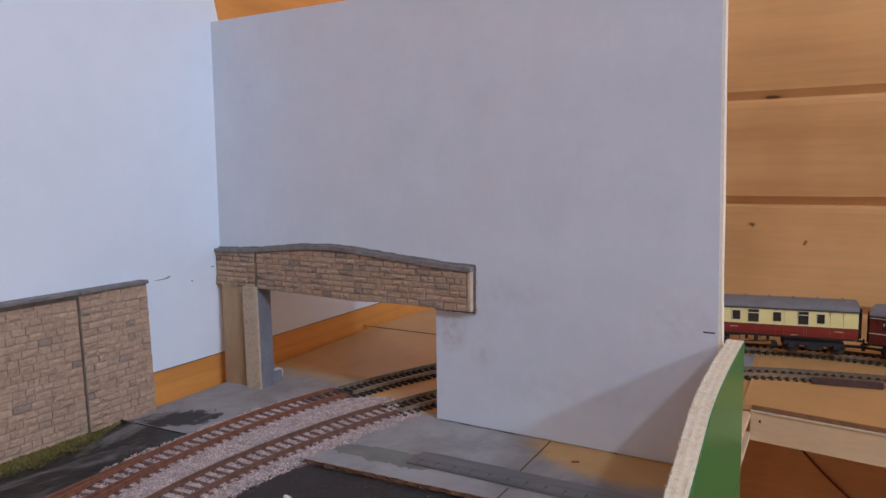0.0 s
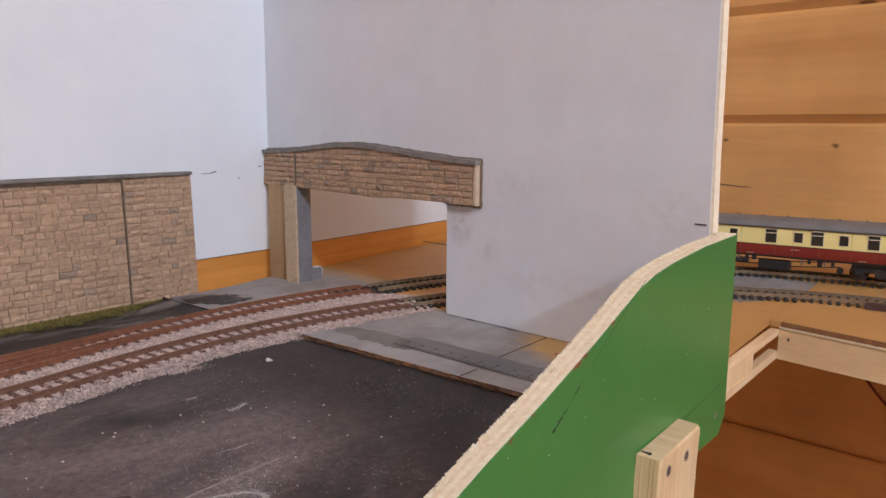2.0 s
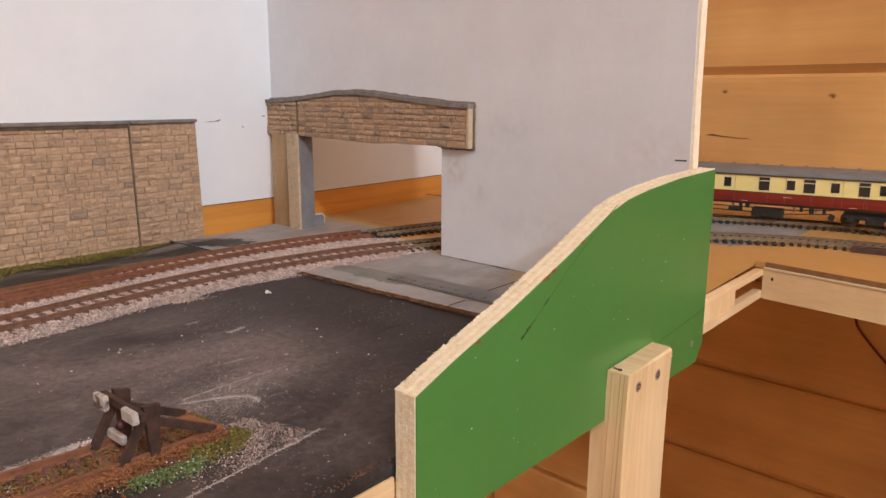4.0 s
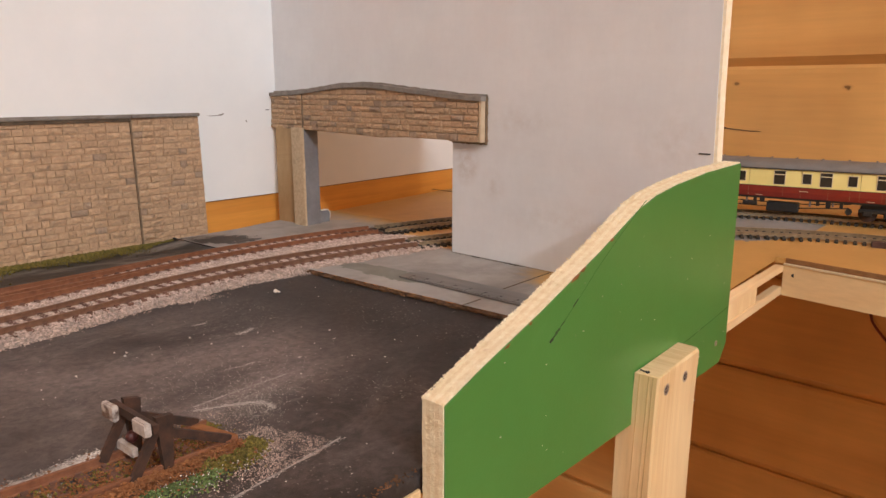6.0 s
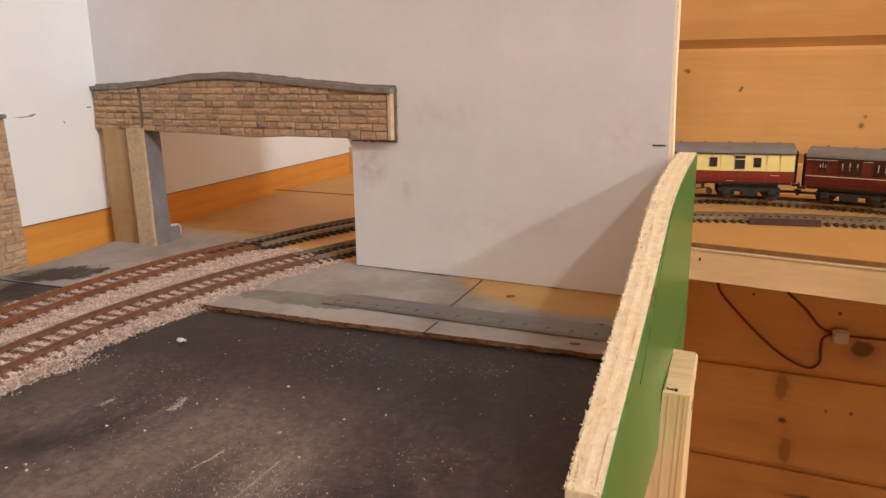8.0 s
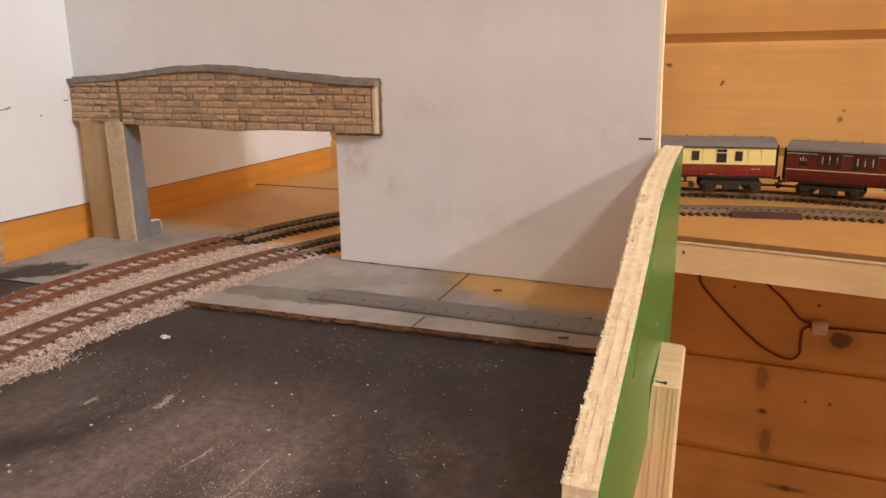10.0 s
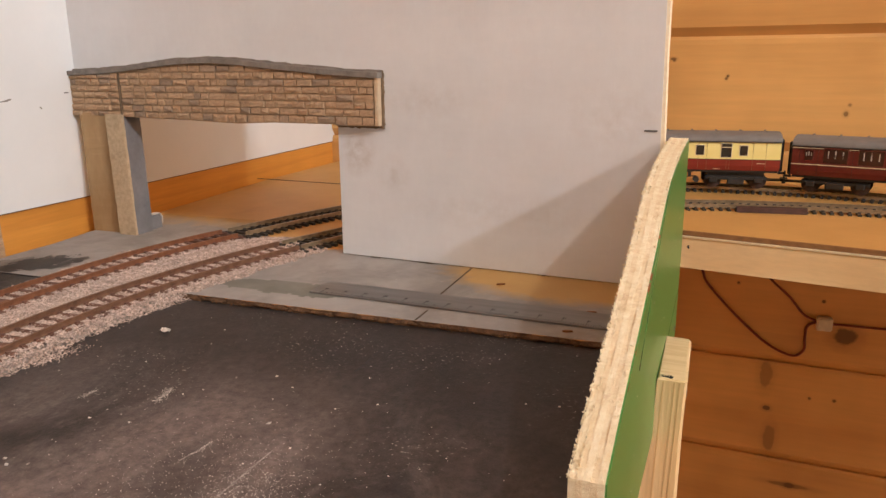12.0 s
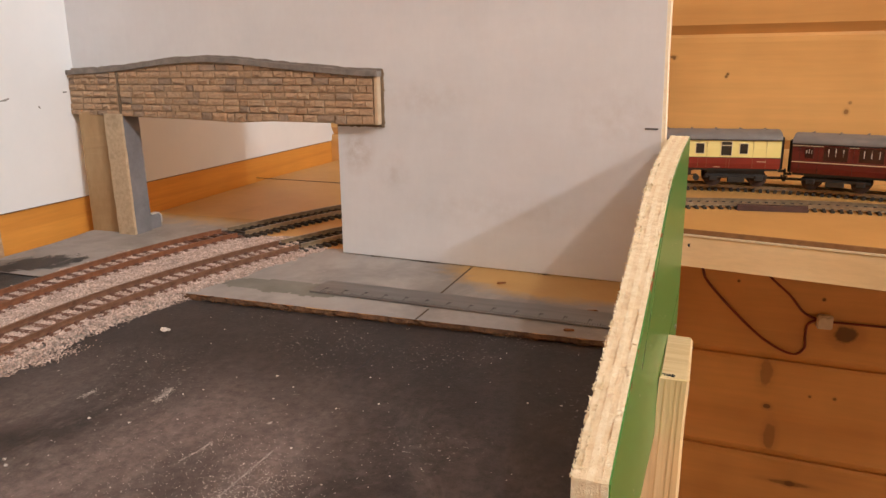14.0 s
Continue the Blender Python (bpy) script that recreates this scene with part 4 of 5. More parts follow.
BUFF = surface("buff_textured_card", (0.45, 0.34, 0.215), (0.62, 0.49, 0.33), 420, 0.9, 1.0, 0.0007, stain=((0.33, 0.24, 0.15), 70, 0.55, 0.75))
TAN = surface("mottled_tan_hardboard", (0.30, 0.185, 0.085), (0.46, 0.315, 0.165), 60, 0.75, 0.3, 0.0003, stain=((0.26, 0.165, 0.09), 35, 0.5, 0.75), stretch=(1, 1, 0.35))


def rough_post(x0, x1, y0, y1, z1, lean_x, lean_y, seed):
    """An upright with slightly torn edges that leans as it rises."""
    bm = bmesh.new()
    rings = []
    for k, z in enumerate(np.linspace(0, z1, 24)):
        j = lambda q: 0.28 * noise.noise((k * 0.9, q * 5.3, seed))
        rings.append([bm.verts.new((x + lean_x * z + j(i), y + lean_y * z + j(i + 4), z)) for i, (x, y) in enumerate(((x0, y0), (x1, y0), (x1, y1), (x0, y1)))])
    for a, b in zip(rings, rings[1:]):
        for i in range(4):
            bm.faces.new((a[i], a[(i + 1) % 4], b[(i + 1) % 4], b[i]))
    bm.faces.new(rings[0])
    bm.faces.new(rings[-1][::-1])
    return bm


part("front_face", rough_post(-153.6, -141.2, -0.6, 1.2, 72.5, -0.052, 0.035, 1), BUFF, pier, "buff textured card face")
part("side_face", rough_post(-153.9, -141.4, 1.2, 14.5, 72.5, -0.052, 0.035, 2), GREY_DARK, pier, "blue-grey painted side")
part("back_panel", rough_post(-177.5, -153.7, 3.4, 6.0, 73, -0.04, 0.035, 3), TAN, pier, "mottled tan hardboard panel")
part("bracket", prism([(14.6, 0), (25, 0), (25, 7.0), (23.2, 9.0), (14.6, 9.0)], -146.5, -143.2, "x"), GREY_DARK, pier, "grey rounded bracket")
part("bracket_edge", prism([(23.3, 9.2), (25.3, 7.1), (25.3, 3), (25.9, 3), (25.9, 7.5), (23.6, 9.8), (17, 9.8), (17, 9.2)], -146.3, -143, "x"), CHIP, pier, "white worn edge")

# ---- marks on the boards ----
part("pencil_mark", boxed(156.5, 162.2, -0.25, -0.02, 70.9, 71.6), GRAPHITE, board, "short pencil line")
def smear_on_wall(pts):
    return prism(pts, -186.65, -186.4, "x")
part("scuff", smear_on_wall([(-50, 81.6), (-41, 81.9), (-36, 83.2), (-35, 82.6), (-38, 81.5), (-46, 81.2)]), GREY, left_wall, "grey scuff")
part("scuff", smear_on_wall([(2, 85.2), (5, 85.3), (5, 84.7), (2, 84.6)]), GRAPHITE, left_wall, "small dark mark")
part("scuff", smear_on_wall([(-17, 77.5), (-16, 76.2), (-15.4, 76.3), (-16.3, 77.7)]), COPING, left_wall, "small grey mark")

# Dark strip paints the shade of the gap above the skirting.
part("lower_edge", prism([(-400, 19.7), (0, 19.75), (70, 20.5), (342, 22.6), (342, 23.05), (70, 20.95), (0, 20.14), (-400, 20.06)], -188.2, -186.45, "x"), DARK_BROWN, left_wall, "dark strip painted as the gap's shade")


def face_line(pts, width=0.6):
    bm = bmesh.new()
    for (y0, z0), (y1, z1) in zip(pts, pts[1:]):
        d = Vector((y1 - y0, z1 - z0)).normalized() * width / 2
        nrm = Vector((-d.y, d.x))
        q = [(y0 + nrm.x, z0 + nrm.y), (y1 + nrm.x, z1 + nrm.y), (y1 - nrm.x, z1 - nrm.y), (y0 - nrm.x, z0 - nrm.y)]
        prism(q, 170.05, 170.2, "x", bm)
    return lean(bm)


DARKGREEN = plain("dark_green_scratch", (0.055, 0.165, 0.038), 0.6)
part("pencil_line", face_line([(-163.5, 24.5), (-160, 26.5), (-150, 33), (-138, 41.5), (-126, 49), (-112, 57), (-104, 61.2)], 0.22), DARKGREEN, green, "faint dark marking-out line")
for pts, w in (([(-165, 23.4), (-163.2, 24.2)], 0.9), ([(-163.4, 24.3), (-161, 25.6)], 0.5), ([(-162, 25.6), (-159.4, 26.6)], 0.7), ([(-159, 27.2), (-156.5, 28.6)], 0.35), ([(-152, 32), (-149, 34)], 0.4)):
    part("scratch", face_line(pts, w), INK, green, "dark scratch")
for y, z, w in ((-187.5, 28.2, 1.6), (-151, 41.4, 3.0), (-146.5, 43.2, 1.6), (-128, 50.4, 1.3), (-176, 32.3, 1.0)):
    chip = prism([(y - w, z - 0.375 * w), (y - 0.3 * w, z - 0.05 * w + 0.15), (y + w, z + 0.375 * w + 0.1), (y + 0.4 * w, z - 0.6)], 168.6, 170.16, "x")
    part("torn_chip", lean(chip), RUSTY, green, "dark brown torn chip")
part("pencil_line", face_line([(-70, -5.5), (-40, -2.5), (-11, 0.5)], 0.4), DARKGREEN, green, "faint pencil line")


bm = bmesh.new()
for i in range(46):
    y, z = rs.uniform(-212, -14), rs.uniform(-24, 50)
    if z < interp(y, [p.x for p in line], [p.y for p in line]) - 2:
        r = rs.choice((0.12, 0.15, 0.2, 0.3))
        x = GX(y)
        box(bm, x, x + 0.22, y, y + r * rs.uniform(1, 3), z, z + r)
part("paint_nibs", bm, CHIP, green, "tiny pale specks in the paint", kind="stuff")


def screw(owner, place, axis, r=2.0, label="zinc screw head"):
    bm = bmesh.new()
    a = Vector(place)
    cyl(bm, a - Vector(axis) * 0.5, a + Vector(axis) * 0.12, r, 20, r * 0.96)
    s = part("screw", bm, SILVER, owner, label)
    bm = bmesh.new()
    cyl(bm, a, a + Vector(axis) * 0.2, r * 0.66, 20, r * 0.6)
    part("recess", bm, DARKSTEEL, s, "dark dished head")
    bm = bmesh.new()
    c = a + Vector(axis) * 0.15
    box(bm, c.x - 0.1, c.x + 0.1, c.y - r * 0.6, c.y + r * 0.6, c.z - 0.25, c.z + 0.25)
    box(bm, c.x - 0.1, c.x + 0.1, c.y - 0.25, c.y + 0.25, c.z - r * 0.6, c.z + r * 0.6)
    part("slot", bm, SILVER, s)


screw(post, (182.75, -97.5, -11.0), (1, 0, 0), 2.4)
screw(post, (182.75, -79.5, -11.3), (1, 0, 0), 2.4)
screw(green, (174.95, -22.6, -14.6), (1, 0, 0), 1.5)
screw(green, (170.1, -206, -20.5), (1, 0, 0), 2.0)
bm = bmesh.new()
for i in range(14):
    x, y = 173.9 + rs.uniform(0, 3.4), -104.7 + rs.uniform(0, 2.0)
    box(bm, x, x + rs.uniform(0.4, 1.1), y, y + rs.uniform(0.2, 0.6), -3.9, -3.4)
part("pencil_scribble", bm, INK, post, "dark pencil scribble")
DARK_GRAIN = wood("dark_grain", (0.68, 0.49, 0.25), (0.58, 0.37, 0.17), "z", 0.01, 0.6)
for x0 in (175.0, 178.6, 180.3):
    part("grain_groove", leaning(boxed(x0, x0 + 0.45, -105.58, -105.4, -180, -4.6)), DARK_GRAIN, post, "darker growth ring")
bm = bmesh.new()
for i in range(30):
    z = rs.uniform(-60, -4)
    y = -65.9
    q = Vector((182.6 + 0.033 * (z + 3), y, z))
    vs = [bm.verts.new(q + Vector(o)) for o in ((0, 0, -0.5), (0, 0, 0.5), (rs.uniform(0, 0.9), rs.uniform(-0.6, 0.6), rs.uniform(-0.5, 0.5)))]
    bm.faces.new(vs)
part("torn_fuzz", bm, PLY_LIGHT, post, "torn wood fibres", kind="stuff")
bm = bmesh.new()
cyl(bm, (176.5, 96.4, -5.2), (176.5, 98, -5.2), 1.1, 12)
part("screw_hole", bm, INK, side, "dark screw hole")
part("white_edge", prism([(170.4, 97.0), (1150, edge(1150) - 2.0), (1150, edge(1150)), (170.4, 99)], 0.3, 1.3, "z"), TRIM, side, "pale painted top edge")
part("brown_edge", prism([(171, 98.4), (1150, edge(1150) - 0.6), (1150, edge(1150) + 1), (171, 100)], 1.3, 4.1, "z"), surface("brown_fibreboard", (0.20, 0.095, 0.035), (0.30, 0.15, 0.055), 200, 0.9, 0.6, 0.0006), side, "dark brown fibreboard edge")

# ---- steel ruler ----
ruler = thing("steel_ruler", (90, -64, 0.3), "short grey steel ruler lying on the grey ground", "ruler", turn=-2.6, local=True)
part("blade", boxed(-71.5, 70.5, -9, 8.5, 0, 0.8, 0.2, 1), STEEL, ruler)
bm = bmesh.new()
for i in range(135):
    ln = 4.0 if i % 10 == 0 else (2.8 if i % 5 == 0 else 1.8)
    box(bm, -66 + i, -65.75 + i, -8.8, -8.8 + ln, 0.8, 0.86)
    if i % 10 == 0:
        box(bm, -66.2 + i, -65.6 + i, -4.0, -2.2, 0.8, 0.86)
        box(bm, -65.2 + i, -64.9 + i, -4.0, -2.2, 0.8, 0.86)
part("graduation", bm, INK, ruler, "dark engraved graduations", kind="stuff")

# ---- chips and chalk marks on the black ground ----
cr = random.Random(21)
spots = [(cr.uniform(-30, 155), cr.uniform(-290, -93), -1.95, cr.choice((0.3, 0.4, 0.4, 0.5, 0.6, 0.9))) for _ in range(170)]
spots += [(cr.gauss(75, 22), cr.gauss(-205, 18), -1.95, cr.uniform(0.2, 0.5)) for _ in range(260)]
spots += [(68, -180, -1.9, 1.8), (12, -221, -1.8, 2.0), (15, -223, -1.8, 1.7), (22, -245, -1.7, 1.9), (31, -172, -1.9, 1.2), (35, -167, -1.9, 1.0), (52, -150, -1.9, 1.1)]
spots += [(cr.gauss(20, 4), cr.gauss(-190, 3), -1.7, cr.uniform(0.6, 1.3)) for _ in range(4)]
scatter("chalk_chips", [s for s in spots if s[0] < 158], CHIP, None, "white chips and crumbs strewn on the black ground", "debris", flat=0.5, seed=8)
crumbs = [(cr.uniform(-30, 160), -88.6 - abs(cr.gauss(0, 0.9)), -1.9 + cr.uniform(0, 1.2), cr.uniform(0.5, 1.6)) for _ in range(420)]
crumbs += [(cr.gauss(160, 0.7), cr.uniform(-250, -216), -2.3 + cr.uniform(-1.5, 0.6), cr.uniform(0.4, 1.3)) for _ in range(160)]
scatter("edge_crumbs", crumbs, RAGGED, None, "brown crumbs along the torn hardboard edge", "debris", seed=14)
crumbs = [(cr.uniform(2, 160), 0, 0.5, cr.uniform(0.3, 0.9)) for _ in range(120)]
crumbs += [(cr.gauss(c, 1.6), 0, 0.6, cr.uniform(0.6, 1.2)) for c in (20, 47, 51, 112) for _ in range(16)]
scatter("paint_crumbs", [(x, -1.6 - 0.068 * x - abs(cr.gauss(0, 0.4)), z, s) for x, y, z, s in crumbs], DARK_BROWN, None, "dark crumbs along the foot of the white board", "debris", seed=15)
for x, y, turn, ln in ((97, -30, 25, 4.2), (138, -82, 10, 4.0), (143, -57, 20, 4.5)):
    sliver = thing("wood_sliver", (x, y, 0.3), "thin pale brown wood sliver lying on the painted board", "sliver", "wood slivers", turn=turn, local=True)
    part("sliver", prism([(-ln / 2, -0.3), (-ln / 5, -0.8), (ln / 2, -0.1), (ln / 3, 0.5), (-ln / 3, 0.6)], 0.0, 0.7, "z"), RUSTY, sliver)
lump = scatter("plaster_lump", [(-12.8, -128.4, -0.6, 3.4), (-11.6, -127.5, -0.9, 2.4), (-14, -127.8, -1, 2.2)], CHIP, None, "small white lump of plaster on the black ground", "debris", seed=2)
lump["kind"] = "thing"
dust = []
for pts, w in (([(77.4, -232), (77.2, -215), (77.6, -194)], 0.7), ([(80, -234), (84, -225.5), (88, -218.9), (93, -215), (97.9, -215.5)], 1.2),
               ([(135.5, -266), (133, -240), (130.6, -216)], 1.1), ([(84, -300), (84.5, -280), (85, -266)], 1.8), ([(26, -179), (25.2, -174), (24, -169)], 1.1), ([(1, -184), (2, -179)], 0.8), ([(57, -206), (58.3, -200), (59, -195)], 0.5), ([(86, -296), (84.6, -282), (83, -269)], 2.0)):
    bm = bmesh.new()
    ln = smoothline([(*p, 0) for p in pts], 8)
    for a, b in zip(ln, ln[1:]):
        d = (b - a).normalized() * 0.5 * w
        nr = Vector((-d.y, d.x, 0)) * cr.uniform(0.5, 1.1)
        bm.faces.new([bm.verts.new(q + Vector((0, 0, -2.08))) for q in (a + nr, b + nr, b - nr, a - nr)])
    part("chalk_line", bm, CHALK, deck, "white chalk streak")
    dust += [(q.x + cr.gauss(0, 0.75 * w), q.y + cr.gauss(0, 0.9), -2.1, cr.uniform(0.12, 0.5)) for q in ln for _ in range(int(2 + 11 * w * w))]
dust += [(cr.gauss(84, 7), cr.gauss(-214, 9), -2.1, cr.uniform(0.12, 0.42)) for _ in range(900)]
dust += [(cr.gauss(94, 6), cr.gauss(-222, 5), -2.1, cr.uniform(0.12, 0.4)) for _ in range(700)]
dust += [(cr.gauss(86.5 - 0.14 * (y + 280), 1.5), y, -2.1, cr.uniform(0.2, 0.8)) for y in (cr.uniform(-305, -266) for _ in range(1500))]
dust += [(cr.gauss(62, 16), cr.gauss(-212, 16), -2.1, cr.uniform(0.12, 0.4)) for _ in range(700)]
dust += [(cr.gauss(100, 4), cr.uniform(-312, -282), -1.5, cr.uniform(0.4, 0.9)) for _ in range(500)]
scatter("chalk_dust", dust, CHIP, None, "white chalk dust and crumbs round the siding", "dust", flat=0.3, seed=44)

bm = bmesh.new()
for a, b, w in (((75, -138), (75.4, -131), 0.5), ((75.4, -130), (74.8, -124), 0.35), ((74.9, -122), (75.2, -117), 0.5)):
    prism([(a[0] - w / 2, a[1]), (a[0] + w / 2, a[1]), (b[0] + w / 2, b[1]), (b[0] - w / 2, b[1])], -2.3, -2.1, "z", bm)
part("crack", bm, INK, deck, "dark crack in the black ground")

# ---- siding, pit gravel and buffer stop ----
YARD = lambda y: -2.2
siding, siding_line = track([(99, -345), (101, -300), (103.5, -268), (105, -238)], "short rusty siding ending at a buffer stop", RUST_RAIL, RUST_TIE, YARD)
buf = thing("buffer_stop", (104, -262, -2), "dark iron model buffer stop with chipped white pads", "buffer stop")


def strut(a, b, w=1.3):
    a, b = Vector(a), Vector(b)
    m = Matrix.Translation((a + b) / 2) @ (b - a).to_track_quat("Z", "Y").to_matrix().to_4x4() @ Matrix.Diagonal((w, w * 1.5, (b - a).length, 1))
    bm = bmesh.new()
    bmesh.ops.create_cube(bm, size=1, matrix=m)
    return bm


for s in (-1, 1):
    x = 104 + 8.3 * s
    bm = bmesh.new()
    lo_ = [bm.verts.new((a, b, 0.3)) for a, b in ((x - 0.9, -262.8), (x + 0.9, -262.8), (x + 0.9, -260.2), (x - 0.9, -260.2))]
    hi_ = [bm.verts.new((a, b, c)) for a, b, c in ((x - 0.9, -264.2, 16.6 - 0.4 * s), (x + 0.9, -264.2, 16.6 - 0.4 * s), (x + 0.9, -259.4, 15.8), (x - 0.9, -259.4, 15.8))]
    for q in range(4):
        bm.faces.new((lo_[q], lo_[(q + 1) % 4], hi_[(q + 1) % 4], hi_[q]))
    bm.faces.new(lo_)
    bm.faces.new(hi_[::-1])
    part("upright", bm, DARKSTEEL, buf, "flat bent rail upright")
    part("raker", strut((x, -262, 11.4), (x + 0.4, -242.5, 2.0), 1.6), DARKSTEEL, buf)
    part("front_strut", strut((x, -264, 13), (x - 0.5, -271.0, 0.4), 1.6), DARKSTEEL, buf)
    pad = boxed(x - 3.6, x + 3.2, -268.6, -266.8, 12.3 + 0.3 * s, 16.4, 0.3, 2)
    for v in pad.verts:
        v.co += Vector((noise.noise(v.co * 0.9), 0.4 * noise.noise(v.co * 1.3), noise.noise(v.co * 0.7 + Vector((5, 0, 0))))) * 0.5
    part("pad", pad, PAD, buf, "chipped white buffer pad")
part("beam", strut((92.5, -265.6, 14.9), (115.5, -265.6, 14.2), 1.6), DARKSTEEL, buf, "bent rail crossbeam")
bm = bmesh.new()
bmesh.ops.create_uvsphere(bm, u_segments=10, v_segments=8, radius=1.7, matrix=Matrix.Translation((104, -266.5, 9)))
part("lamp", bm, REDP, buf, "dull red lamp")
part("tie_bar", strut((95.5, -266, 4.2), (104, -266, 4.0), 1.6), PAD, buf, "white chipped lower bar")
part("end_block", strut((95, -243.8, -0.6), (112.3, -240.6, -0.4), 3.0), RUSTY, buf, "rusty end timber")
part("side_timber", strut((112.6, -241.5, -0.8), (113.6, -292, -0.8), 2.2), RUSTY, buf, "orange rusty side timber")
gravel = [(cr.uniform(84, 133), cr.uniform(-262, -216), -2.0, cr.uniform(0.2, 0.48)) for _ in range(27000)]
gravel = [p for p in gravel if p[1] < -219 - 0.25 * (131 - p[0]) + 4 * noise.noise((p[0] * 0.1, p[1] * 0.1, 2)) and cr.random() < 0.10 + 0.6 * (p[0] > 106) * max(0.0, min(1.0, 0.5 + 1.6 * noise.noise((p[0] * 0.12, p[1] * 0.12, 6)) - max(0, -238 - p[1]) * 0.03))]
scatter("gravel", gravel, BALLAST, None, "pale gravel in a sunken patch beside the buffer stop", "gravel", flat=0.6, seed=9)


mo = random.Random(31)
sp = []
for i in range(11000):
    y = mo.uniform(-300, -88)
    thick = max(0.0, 0.6 + 0.9 * noise.noise((y * 0.035, 5, 0))) * interp(y, (-210, -150, -108, -90), (1.0, 1.0, 0.8, 0.05))
    x = -176.8 + abs(mo.gauss(0, 13.0)) * thick
    sp.append((x, y, -1.9, mo.uniform(0.8, 2.6) * (0.5 + 0.7 * thick)))
scatter("moss", [(x, y, z + 0.5 * h * mo.random() + 0.2, 0.45 + 0.3 * h) for x, y, z, h in sp], MOSS, None, "olive moss growing along the foot of the stone wall", "moss", flat=1.0, seed=21)


def clump(spots, n, spread, height, size, seed):
    """Foam crumbs heaped round a few centres."""
    r = random.Random(seed)
    out = []
    for _ in range(n):
        cx_, cy_ = r.choice(spots)
        dx, dy = r.gauss(0, spread), r.gauss(0, spread)
        top = height * math.exp(-(dx * dx + dy * dy) / (2 * spread * spread))
        out.append((cx_ + dx, cy_ + dy, -2.1 + top * r.uniform(0.2, 1.0), r.uniform(*size)))
    return out


sp = clump([(115, -236.5), (117, -239), (118.5, -243), (119, -248), (117.5, -252), (96, -240), (93, -242)], 3000, 2.2, 3.4, (0.4, 1.1), 2)
sp += [(mo.uniform(94, 115), mo.uniform(-312, -242), mo.uniform(-1.6, 0.4), mo.uniform(0.4, 1.1)) for _ in range(1100)]
scatter("weeds", sp, MOSS, None, "olive foam weeds round the buffer stop", "weeds", flat=1.0, seed=22)
sp = clump([(121, -254), (121.5, -259), (120.5, -264), (119.5, -270)], 1150, 2.4, 2.2, (0.35, 0.95), 3)
scatter("weeds", sp, GRASS, None, "bright green flock beside the buffer stop", "weeds", flat=1.0, seed=23)
sp = [(mo.gauss(120, 4), mo.gauss(-258, 10), -1.5 + mo.uniform(0, 1.6), mo.uniform(0.3, 0.6)) for _ in range(110)]
scatter("pale_crumbs", sp, CHIP, None, "pale crumbs among the weeds", "debris", flat=1.0, seed=24)
rusts = [(mo.gauss(104.5, 7.5), mo.uniform(-325, -238), mo.uniform(-1.8, 0.1), mo.uniform(0.35, 0.95)) for _ in range(8000)]
rusts += [(mo.gauss(114.5, 1.6), mo.uniform(-290, -240), mo.uniform(-1.8, 1.6), mo.uniform(0.4, 1.1)) for _ in range(3000)]
scatter("rusty_ballast", rusts, RUSTY, None, "rust-stained ballast on the siding", "ballast", seed=12)


